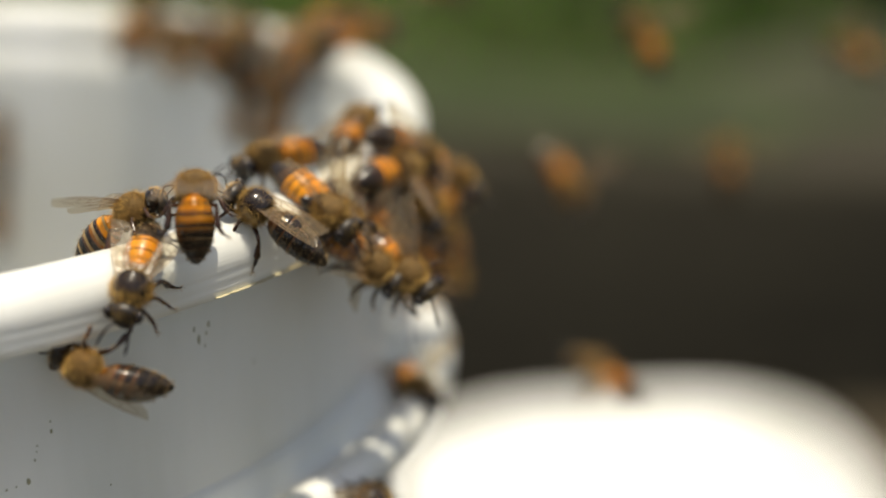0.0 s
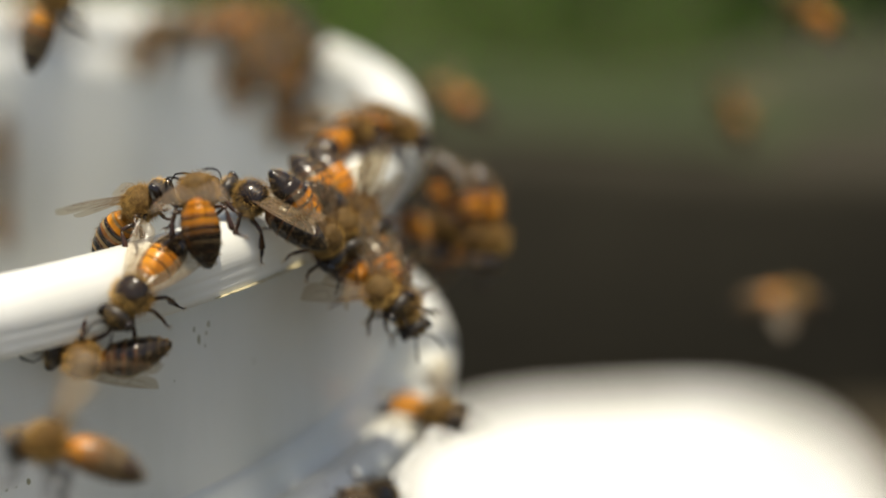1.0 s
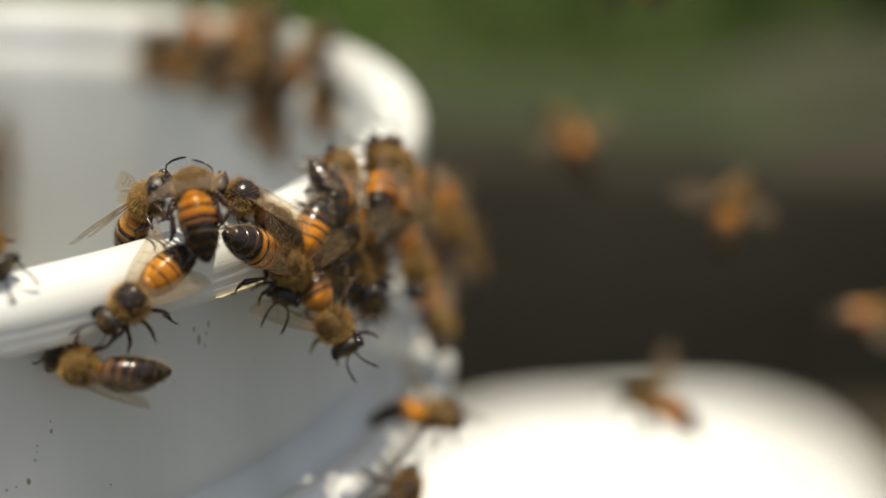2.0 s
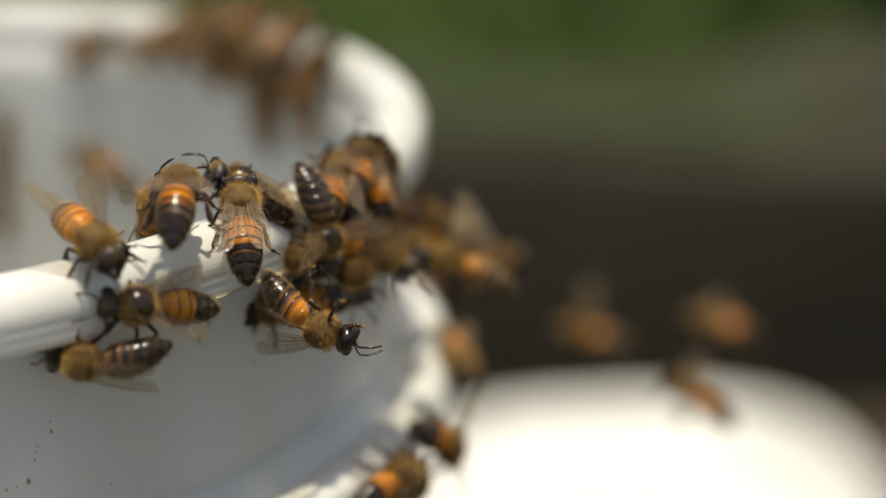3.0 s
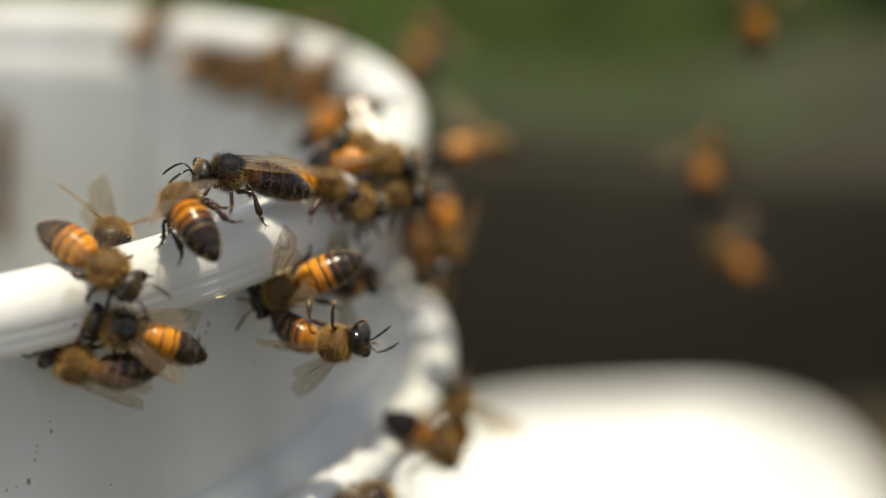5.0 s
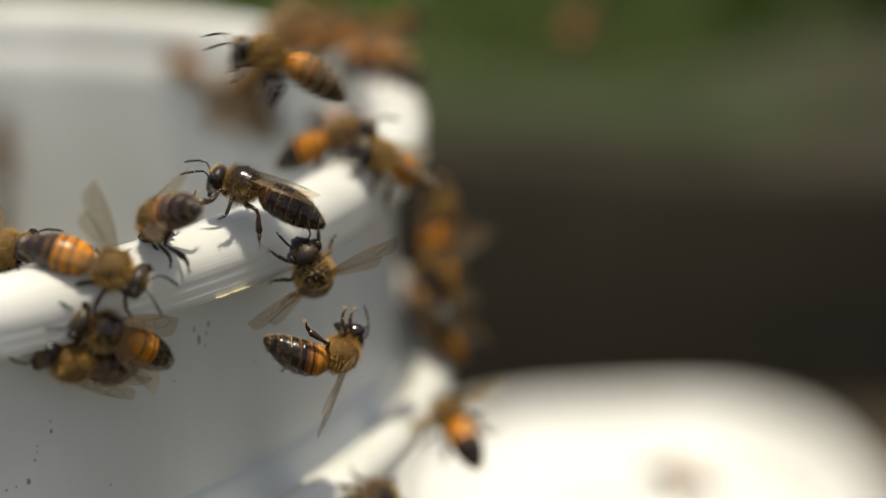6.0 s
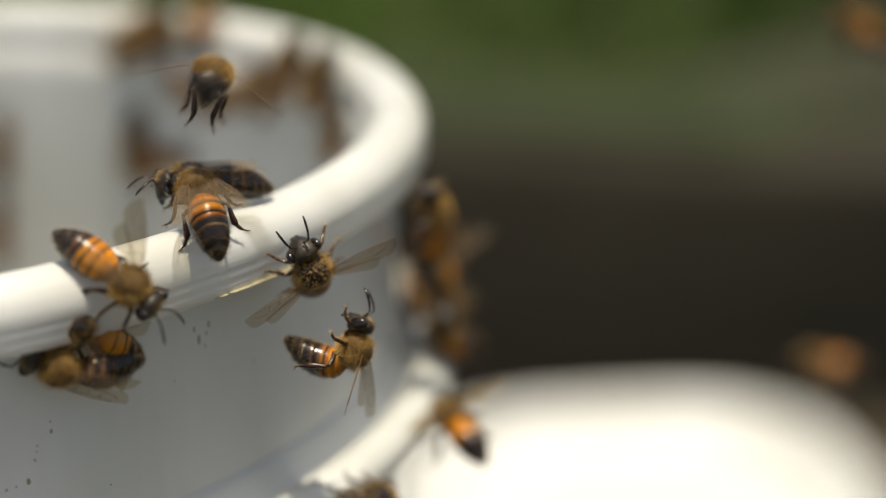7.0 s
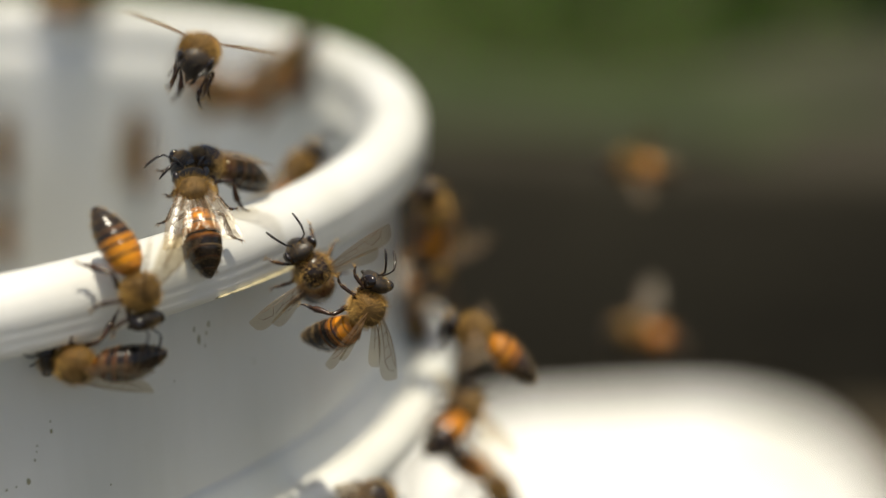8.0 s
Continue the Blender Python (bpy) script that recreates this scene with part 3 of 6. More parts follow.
def bee(key, kind, stance="rest", curl=0):
    """One bee; those that look alike share their meshes."""
    if (kind, stance, curl) in MADE:
        BEES[key] = copy_thing(MADE[kind, stance, curl], Matrix())
    else:
        BEES[key] = MADE[kind, stance, curl] = honeybee(kind, stance, curl)
    HOLD[key] = stance


bee("hanger", "brown", "cling", 1)
bee("headdown", "worn", "slim", 0)
bee("behind", "striped", "spread", 1)
bee("diver", "golden", "raised", 0)
bee("turned", "banded", "slim", 1)
bee("glossy", "dark", "folded", 0)
bee("rumpup", "golden", "raised", 0)
bee("under", "dusk", "hang", 1)
bee("middle", "dark", "open", 1)
bee("flank_a", "golden", "rest", 0)
bee("flank_b", "banded", "spread", 0)
bee("flank_c", "golden", "rest", 1)
bee("flank_d", "golden", "rest", 0)
bee("flank_e", "banded", "rest", 0)
bee("flank_f", "golden", "spread", 0)
bee("collar_a", "golden", "spread", 1)
bee("collar_b", "dark", "rest", 1)
bee("collar_c", "golden", "rest", 0)
bee("far_a", "golden", "rest", 0)
bee("far_b", "banded", "rest", 0)
bee("far_c", "golden", "rest", 0)
bee("far_d", "banded", "rest", 0)
bee("far_e", "golden", "rest", 0)
bee("far_f", "golden", "rest", 0)
bee("far_g", "golden", "rest", 0)
bee("inner_a", "banded", "rest", 0)
bee("inner_b", "golden", "rest", 0)
bee("fly_a", "banded", "flying", 0)
bee("fly_b", "striped", "flying", 0)
bee("fly_c", "banded", "flying", 0)
bee("fly_d", "golden", "flying", 0)
bee("fly_e", "banded", "flying", 0)
bee("fly_f", "striped", "flying", 0)
bee("fly_g", "striped", "flying", 0)
bee("fly_h", "striped", "flying", 0)
bee("fly_i", "banded", "flying", 0)
bee("crowd_a", "golden", "rest", 0)
bee("crowd_b", "golden", "spread", 0)
bee("crowd_c", "golden", "rest", 0)
bee("crowd_d", "golden", "rest", 0)
bee("crowd_e", "golden", "rest", 0)
bee("far_h", "golden", "rest", 0)
bee("far_i", "banded", "rest", 0)
bee("far_j", "golden", "rest", 0)
bee("far_k", "golden", "rest", 0)
bee("far_l", "golden", "rest", 0)
bee("far_m", "golden", "rest", 0)
bee("crowd_f", "golden", "spread", 0)
bee("crowd_g", "banded", "rest", 0)
bee("far_n", "golden", "rest", 0)
bee("far_o", "banded", "rest", 0)
bee("far_p", "golden", "rest", 0)


# ---------------------------------------------------------------- movement


# how far a bee lets its abdomen hang from the waist: times, degrees
BEND = {"turned": ((0, 2.4, 2.8, 3.2, 3.6, 4.5, 6.0, 6.6, 7.0, 8.0), (70, 60, 26, 36, 58, 62, -8, 24, 16, 12)), "middle": ((0, 5.2, 6.0, 8.0), (0, 0, 42, 42)),
        "under": ((0, 4.7, 6.0, 6.6, 7.0, 7.6, 8.0), (0, 0, 50, 62, 74, 34, 25))}


def stir(key, thing, seed, flying):
    """Small movements of a bee's own parts: feelers and legs, or beating wings."""
    rng = random.Random(seed)
    kids = [(o, o.name.split(".")[0], o.matrix_basis.copy()) for o in thing.children]
    for o, name, rest in kids:
        if name == "head":
            for a in o.children:
                if a.name.split(".")[0] == "antenna":
                    base, ph = a.matrix_basis.copy(), rng.uniform(0, 6)
                    walk(a, [(k * 0.4, base @ pose(0, 0, 0, 14 * math.sin(k * 1.9 + ph), 10 * math.sin(k * 1.3 + ph), 9 * math.sin(k * 2.3 + ph))) for k in range(21)])
        elif name == "leg" and not flying:
            ph = rng.uniform(0, 6)
            walk(o, [(k * 0.5, rest @ pose(0, 0, 0, 0, 5 * math.sin(k * 2.1 + ph), 9 * math.sin(k * 1.7 + ph))) for k in range(17)])
        elif name == "abdomen" and not flying:
            ph = rng.uniform(0, 6)
            times, bends = BEND.get(key, ((0, 8), (0, 0)))
            walk(o, [(k * 0.4, rest @ pose(0, 0, 0, float(np.interp(k * 0.4, times, bends)) + 4 * math.sin(k * 2.2 + ph), 0, 4 * math.sin(k * 1.2 + ph))) for k in range(21)])
        elif name == "forewing" and flying:
            s = 1 if rest.translation.x > 0 else -1
            ph = seed * 1.7
            walk(o, [(k / 30, pose(*rest.translation, 0, -s * (12 + 42 * math.sin(k * 2.35 + ph)), -s * (6 + 10 * math.cos(k * 2.35 + ph)))) for k in range(241)])


def motions():
    walk(BEES["hanger"], [(0.00, pose(0.0700, -0.0890, 0.1915, 141, -55, -64)), (0.50, pose(0.0696, -0.0886, 0.1929, 158, -57, -75)), (1.00, pose(0.0699, -0.0880, 0.1930, 164, -54, -65)), (1.50, pose(0.0694, -0.0890, 0.1917, 147, -56, -67)),
        (3.00, pose(0.0699, -0.0886, 0.1929, 171, -57, -84)), (3.50, pose(0.0695, -0.0887, 0.1924, 162, -57, -77)), (4.00, pose(0.0695, -0.0888, 0.1925, 160, -58, -80)), (4.50, pose(0.0692, -0.0888, 0.1920, 147, -56, -68)),
        (6.00, pose(0.0682, -0.0875, 0.1921, 148, -43, -34)), (6.50, pose(0.0664, -0.0879, 0.1918, 146, -46, -43)), (7.00, pose(0.0667, -0.0879, 0.1917, 151, -48, -45)), (7.50, pose(0.0684, -0.0886, 0.1928, 173, -57, -85)),
        (8.00, pose(0.0691, -0.0888, 0.1927, 174, -57, -86))])
    walk(BEES["headdown"], [(0.00, pose(0.0749, -0.0842, 0.2028, -37, -12, 174)), (0.50, pose(0.0777, -0.0841, 0.2033, -37, -19, 171)), (1.00, pose(0.0756, -0.0846, 0.2019, -37, -30, 164)), (1.50, pose(0.0753, -0.0854, 0.2024, -62, -32, 162)),
        (2.20, pose(0.0759, -0.0851, 0.2000, -21, -47, 148)), (3.00, pose(0.0768, -0.0854, 0.1991, 24, -61, 100)), (3.50, pose(0.0755, -0.0852, 0.1986, 33, -62, 102)), (4.00, pose(0.0756, -0.0861, 0.1966, 54, -57, 72)),
        (4.50, pose(0.0754, -0.0870, 0.1960, 41, -53, 65)), (6.00, pose(0.0723, -0.0865, 0.1954, 66, -53, 61)), (6.50, pose(0.0711, -0.0865, 0.1953, 77, -47, 52)), (7.00, pose(0.0687, -0.0863, 0.1960, 70, -50, 57)),
        (7.30, pose(0.0613, -0.0855, 0.1983, 26, -61, 105)), (7.50, pose(0.0541, -0.0854, 0.1996, 2, -59, 118)), (7.80, pose(0.0444, -0.0853, 0.1994, 13, -61, 113)), (8.00, pose(0.0415, -0.0852, 0.1995, 13, -61, 113))])
    walk(BEES["behind"], [(0.00, pose(0.0719, -0.0747, 0.2074, 35, -14, -103)), (0.50, pose(0.0709, -0.0746, 0.2082, 39, -15, -98)), (1.00, pose(0.0732, -0.0742, 0.2080, 43, -5, -108)), (1.50, pose(0.0737, -0.0740, 0.2081, 48, 0, -109)),
        (3.00, pose(0.0751, -0.0676, 0.2060, 77, 38, -85)), (3.50, pose(0.0751, -0.0731, 0.2089, 64, 30, -92)), (3.67, pose(0.0735, -0.0723, 0.2081, 61, -10, -54)), (3.83, pose(0.0720, -0.0714, 0.2073, 27, -37, -2)),
        (4.00, pose(0.0705, -0.0705, 0.2065, -18, -23, 60)), (4.25, pose(0.0720, -0.0673, 0.2047, 7, -17, 101)), (4.50, pose(0.0736, -0.0640, 0.2029, 30, -28, 142)), (5.25, pose(0.0646, -0.0695, 0.2031, 14, -1, -165)),
        (6.00, pose(0.0555, -0.0750, 0.2034, 26, 28, -112)), (6.50, pose(0.0576, -0.0747, 0.2046, 35, 32, -103)), (7.00, pose(0.0473, -0.0789, 0.2044, 21, 25, -114)), (7.50, pose(0.0452, -0.0789, 0.2045, 21, 26, -114)),
        (8.00, pose(0.0452, -0.0789, 0.2045, 21, 26, -114))])
    walk(BEES["diver"], [(0.00, pose(0.0485, -0.0908, 0.2108, -38, 20, -131)), (1.50, pose(0.0499, -0.0910, 0.2101, -38, 20, -131)), (2.30, pose(0.0611, -0.0876, 0.2109, -38, 15, -137)), (3.00, pose(0.0693, -0.0843, 0.2082, -13, 15, -147)),
        (3.50, pose(0.0695, -0.0848, 0.2072, -21, 7, -148)), (4.00, pose(0.0692, -0.0855, 0.2068, -25, 25, -133)), (4.50, pose(0.0700, -0.0858, 0.2060, -27, 21, -136)), (6.00, pose(0.0704, -0.0868, 0.2054, -27, 37, -114)),
        (6.50, pose(0.0711, -0.0853, 0.2076, -37, 12, -140)), (7.00, pose(0.0729, -0.0872, 0.2038, -43, 26, -127)), (7.50, pose(0.0736, -0.0876, 0.2026, -51, 19, -132)), (8.00, pose(0.0751, -0.0873, 0.2037, -66, -5, -122))])
    walk(BEES["turned"], [(0.00, pose(0.0825, -0.0804, 0.2124, -3, 2, 1)), (0.50, pose(0.0841, -0.0804, 0.2125, -2, 40, -7)), (1.00, pose(0.0828, -0.0806, 0.2119, 0, -7, 0)), (1.50, pose(0.0826, -0.0804, 0.2125, -3, -13, 3)),
        (3.00, pose(0.0806, -0.0802, 0.2131, -5, 3, 2)), (3.50, pose(0.0797, -0.0799, 0.2140, 1, -8, 2)), (4.00, pose(0.0794, -0.0803, 0.2127, -4, 5, 1)), (4.50, pose(0.0813, -0.0806, 0.2119, -10, -52, 16)),
        (5.25, pose(0.0801, -0.0802, 0.2104, -11, -16, 21)), (6.00, pose(0.0783, -0.0807, 0.2094, -36, -50, 58)), (6.50, pose(0.0806, -0.0757, 0.2113, 17, -8, 13)), (7.00, pose(0.0825, -0.0740, 0.2102, 12, -10, 16)),
        (7.50, pose(0.0827, -0.0739, 0.2099, 10, -27, 27)), (8.00, pose(0.0819, -0.0740, 0.2087, 32, -5, 9))])
    walk(BEES["glossy"], [(0.00, pose(0.0907, -0.0674, 0.2052, 37, -20, 63)), (0.50, pose(0.0896, -0.0675, 0.2050, 42, -17, 60)), (1.00, pose(0.0902, -0.0670, 0.2064, 33, -23, 66)), (1.50, pose(0.0896, -0.0672, 0.2057, 37, -11, 72)),
        (3.00, pose(0.0881, -0.0634, 0.2077, 42, -23, 97)), (3.50, pose(0.0889, -0.0645, 0.2068, 45, -8, 77)), (4.00, pose(0.0884, -0.0647, 0.2047, 49, -15, 84)), (4.50, pose(0.0875, -0.0703, 0.2125, 11, -16, 115)),
        (6.00, pose(0.0895, -0.0683, 0.2090, 24, -4, 80)), (6.50, pose(0.0807, -0.0631, 0.2084, 16, -19, 116)), (7.00, pose(0.0818, -0.0621, 0.2091, 9, -5, 114)), (7.50, pose(0.0817, -0.0616, 0.2094, 9, 0, 127)),
        (8.00, pose(0.0835, -0.0620, 0.2109, 22, -8, 129))])
    walk(BEES["rumpup"], [(0.00, pose(0.0970, -0.0581, 0.2040, -29, 13, -134)), (0.50, pose(0.0988, -0.0556, 0.2054, -52, 3, -139)), (1.00, pose(0.0989, -0.0581, 0.2028, -51, 4, -137)), (1.50, pose(0.0963, -0.0632, 0.1999, -62, -7, -149)),
        (2.30, pose(0.0936, -0.0663, 0.1969, -52, -34, 156)), (3.00, pose(0.0920, -0.0601, 0.1899, 0, -58, 100)), (3.50, pose(0.0919, -0.0764, 0.1972, 4, -56, 111)), (4.00, pose(0.0911, -0.0766, 0.1975, -15, -54, 120)),
        (4.50, pose(0.0896, -0.0775, 0.1966, -23, -55, 113)), (5.30, pose(0.0980, -0.0496, 0.1913, -44, -49, 135)), (5.65, pose(0.1050, -0.0263, 0.1852, -52, -47, -177)), (6.00, pose(0.1121, -0.0031, 0.1792, -55, -41, -133)),
        (7.00, pose(0.1121, -0.0031, 0.1792, -55, -41, -133)), (8.00, pose(0.1120, -0.0033, 0.1783, -55, -41, -133))])
    walk(BEES["under"], [(0.00, pose(0.1077, -0.0572, 0.1945, -49, 37, -152)), (0.50, pose(0.1046, -0.0604, 0.1942, -58, 23, -164)), (1.00, pose(0.1033, -0.0607, 0.1931, -44, 42, -146)), (1.50, pose(0.0994, -0.0635, 0.1908, -61, 15, -170)),
        (2.25, pose(0.0975, -0.0686, 0.1914, -90, 43, 155)), (3.00, pose(0.0957, -0.0736, 0.1920, -142, 44, 97)), (3.50, pose(0.0941, -0.0738, 0.1915, -172, 39, 83)), (4.00, pose(0.0952, -0.0741, 0.1908, -175, 39, 81)),
        (4.50, pose(0.0962, -0.0689, 0.1887, -177, 53, 43)), (5.25, pose(0.0974, -0.0718, 0.1877, 170, 50, 84)), (6.00, pose(0.0985, -0.0748, 0.1866, 156, 54, 125)), (6.50, pose(0.0996, -0.0735, 0.1854, 127, 23, 75)),
        (7.00, pose(0.1006, -0.0735, 0.1857, 113, 23, 77)), (7.50, pose(0.1031, -0.0722, 0.1897, 15, 74, 3)), (7.75, pose(0.1028, -0.0738, 0.1910, 85, 53, 52)), (8.00, pose(0.1025, -0.0753, 0.1924, 111, 25, 53))])
    walk(BEES["middle"], [(0.00, pose(0.1010, -0.0545, 0.1996, -93, 48, -122)), (0.50, pose(0.0995, -0.0574, 0.1997, -93, 40, -122)), (1.00, pose(0.1003, -0.0560, 0.2001, -90, 39, -119)), (1.50, pose(0.1007, -0.0554, 0.2007, -85, 7, -118)),
        (3.00, pose(0.0974, -0.0606, 0.2015, -79, -3, -122)), (3.50, pose(0.0996, -0.0572, 0.2004, -87, 1, -120)), (4.00, pose(0.0996, -0.0570, 0.2012, -81, 17, -117)), (4.25, pose(0.0991, -0.0529, 0.1966, -46, 5, -139)),
        (4.38, pose(0.0978, -0.0558, 0.1916, -9, 43, -135)), (4.50, pose(0.0965, -0.0588, 0.1865, 74, 62, -76)), (4.67, pose(0.0982, -0.0490, 0.1909, -36, 41, -158)), (4.85, pose(0.0977, -0.0492, 0.1899, -93, 71, 169)),
        (5.20, pose(0.0979, -0.0489, 0.1894, 140, 54, 40)), (5.60, pose(0.0973, -0.0587, 0.1921, 118, 18, 27)), (6.00, pose(0.0969, -0.0682, 0.1959, 112, -23, 20)), (6.50, pose(0.0969, -0.0685, 0.1951, 112, -23, 20)),
        (7.00, pose(0.0967, -0.0682, 0.1960, 112, -22, 19)), (7.50, pose(0.0969, -0.0685, 0.1955, 109, -23, 20)), (8.00, pose(0.0971, -0.0686, 0.1959, 97, -27, 24))])
    walk(BEES["flank_a"], [(0.00, pose(0.1030, -0.0587, 0.1962, -56, 40, -149)), (0.50, pose(0.1068, -0.0566, 0.1929, -70, -19, 168)), (1.00, pose(0.1071, -0.0575, 0.1902, -67, 24, -164)), (1.50, pose(0.0965, -0.0645, 0.1946, -62, 24, -164)),
        (2.30, pose(0.1048, -0.0310, 0.1850, -80, 52, -109)), (3.00, pose(0.1078, -0.0183, 0.1856, -70, 62, -103)), (3.50, pose(0.1078, -0.0181, 0.1846, -60, -12, -99)), (4.00, pose(0.1073, -0.0412, 0.2006, -84, 41, -107)),
        (4.50, pose(0.1083, -0.0151, 0.1875, -95, -18, -97)), (6.00, pose(0.1124, 0.0374, 0.1625, -92, -17, -90)), (7.00, pose(0.1114, 0.0370, 0.1626, -86, -17, -109)), (7.50, pose(0.1108, 0.0366, 0.1628, -48, -21, -148)),
        (8.00, pose(0.1103, 0.0363, 0.1629, -16, -2, 179))])
    walk(BEES["flank_b"], [(0.00, pose(0.1128, -0.0004, 0.1809, 102, 17, 90)), (0.50, pose(0.1143, -0.0009, 0.1820, 97, 17, 90)), (1.00, pose(0.1157, -0.0017, 0.1822, 102, 17, 90)), (1.50, pose(0.1118, -0.0003, 0.1799, 97, 17, 90)),
        (2.25, pose(0.1108, 0.0198, 0.1714, 56, 33, 43)), (3.00, pose(0.1097, 0.0400, 0.1629, 16, 15, -3)), (3.25, pose(0.1110, 0.0198, 0.1724, 56, 33, 43)), (3.50, pose(0.1124, -0.0005, 0.1819, 97, 17, 90)),
        (4.00, pose(0.1135, -0.0251, 0.1931, 97, 17, 91)), (4.50, pose(0.1128, -0.0004, 0.1809, 94, 17, 90)), (6.00, pose(0.1137, -0.0010, 0.1845, 94, 17, 90)), (6.50, pose(0.1131, -0.0006, 0.1829, 94, 17, 90)),
        (7.00, pose(0.1129, -0.0006, 0.1830, 94, 17, 90)), (7.50, pose(0.1133, -0.0006, 0.1829, 94, 17, 90)), (8.00, pose(0.1131, -0.0006, 0.1829, 94, 17, 90))])
    walk(BEES["flank_c"], [(0.00, pose(0.1151, -0.0136, 0.1964, -37, -19, -88)), (0.50, pose(0.1108, -0.0190, 0.2058, -32, 30, -61)), (1.00, pose(0.1065, -0.0278, 0.2072, -19, 14, -70)), (1.25, pose(0.1078, -0.0318, 0.2045, 31, 44, 2)),
        (1.50, pose(0.1090, -0.0358, 0.2017, 78, 10, 70)), (3.00, pose(0.1058, -0.0424, 0.2036, 58, 31, 50)), (3.50, pose(0.1066, -0.0412, 0.2032, 66, 9, 65)), (4.00, pose(0.1090, -0.0352, 0.2024, 71, -24, 80)),
        (4.50, pose(0.1038, -0.0406, 0.2066, 33, -9, 82)), (6.00, pose(0.1066, -0.0387, 0.2047, 43, -36, 102)), (6.50, pose(0.1044, -0.0346, 0.2063, 36, -23, 95)), (7.00, pose(0.1130, -0.0230, 0.1900, 90, -8, 88)),
        (7.50, pose(0.1130, -0.0230, 0.1900, 90, -8, 88)), (8.00, pose(0.1129, -0.0231, 0.1903, 89, -4, 89))])
    walk(BEES["flank_d"], [(0.00, pose(0.1010, -0.0289, 0.2077, 12, -14, -20)), (0.50, pose(0.1012, -0.0244, 0.2075, 9, -21, -25)), (1.00, pose(0.1003, -0.0351, 0.2079, 1, -5, -31)), (1.50, pose(0.1000, -0.0508, 0.2061, 23, 34, 11)),
        (3.00, pose(0.0992, -0.0526, 0.2058, 25, 36, 11)), (3.50, pose(0.1002, -0.0524, 0.2049, 35, 41, 19)), (4.00, pose(0.1019, -0.0471, 0.2059, 18, 39, -1)), (4.25, pose(0.1005, -0.0209, 0.2038, 13, 14, -44)),
        (4.50, pose(0.0991, 0.0053, 0.2018, 27, -8, -85)), (6.00, pose(0.0981, -0.0345, 0.2074, 22, -3, -103)), (6.25, pose(0.0976, -0.0071, 0.2036, 52, 22, -98)), (6.50, pose(0.0970, 0.0202, 0.1998, 92, 40, -77)),
        (7.00, pose(0.0949, 0.0363, 0.1912, 88, 31, -70)), (7.50, pose(0.0924, 0.0420, 0.1893, 62, 3, -48)), (8.00, pose(0.0913, -0.0274, 0.1993, 54, 3, -61))])
    walk(BEES["flank_e"], [(0.00, pose(0.1092, 0.0229, 0.1629, -15, -0, -170)), (0.25, pose(0.1103, 0.0331, 0.1635, -44, -21, -133)), (0.50, pose(0.1114, 0.0433, 0.1641, -82, -17, -90)), (1.00, pose(0.1192, -0.0260, 0.1904, -82, -17, -91)),
        (1.50, pose(0.1070, -0.0363, 0.1948, -86, -17, -93)), (2.25, pose(0.1115, -0.0233, 0.1788, -48, -24, -131)), (3.00, pose(0.1160, -0.0103, 0.1628, -14, -8, -165)), (3.50, pose(0.1166, -0.0036, 0.1629, -11, -11, -160)),
        (4.00, pose(0.1183, -0.0091, 0.1613, -37, -57, -142)), (4.50, pose(0.1097, 0.0400, 0.1629, -17, -15, -177)), (6.00, pose(0.1127, 0.0011, 0.1629, -15, -0, -173)), (6.50, pose(0.1137, 0.0040, 0.1629, -15, -0, -173)),
        (7.00, pose(0.1137, 0.0010, 0.1629, -15, -0, -173)), (7.50, pose(0.1147, 0.0007, 0.1630, -16, -0, -175)), (8.00, pose(0.1088, 0.0044, 0.1629, -16, 0, -178))])
    walk(BEES["flank_f"], [(0.00, pose(0.1074, -0.0390, 0.2035, -11, 63, -41)), (0.50, pose(0.1066, -0.0357, 0.2061, -19, 38, -49)), (1.00, pose(0.1118, -0.0004, 0.1809, -42, -18, -90)), (1.50, pose(0.1191, 0.0363, 0.1683, -62, -17, -91)),
        (2.40, pose(0.1158, 0.0376, 0.1657, -62, -17, -90)), (3.00, pose(0.1137, -0.0010, 0.1790, -42, -17, -90)), (3.50, pose(0.1131, -0.0227, 0.1942, -82, -18, -89)), (4.00, pose(0.1138, -0.0008, 0.1810, -92, -17, -90)),
        (4.50, pose(0.1148, -0.0254, 0.1922, -92, -17, -89)), (6.00, pose(0.1141, 0.0020, 0.1713, -84, -58, -96)), (7.00, pose(0.1140, 0.0020, 0.1713, -85, -58, -95)), (8.00, pose(0.1122, 0.0043, 0.1792, -97, -53, -87))])
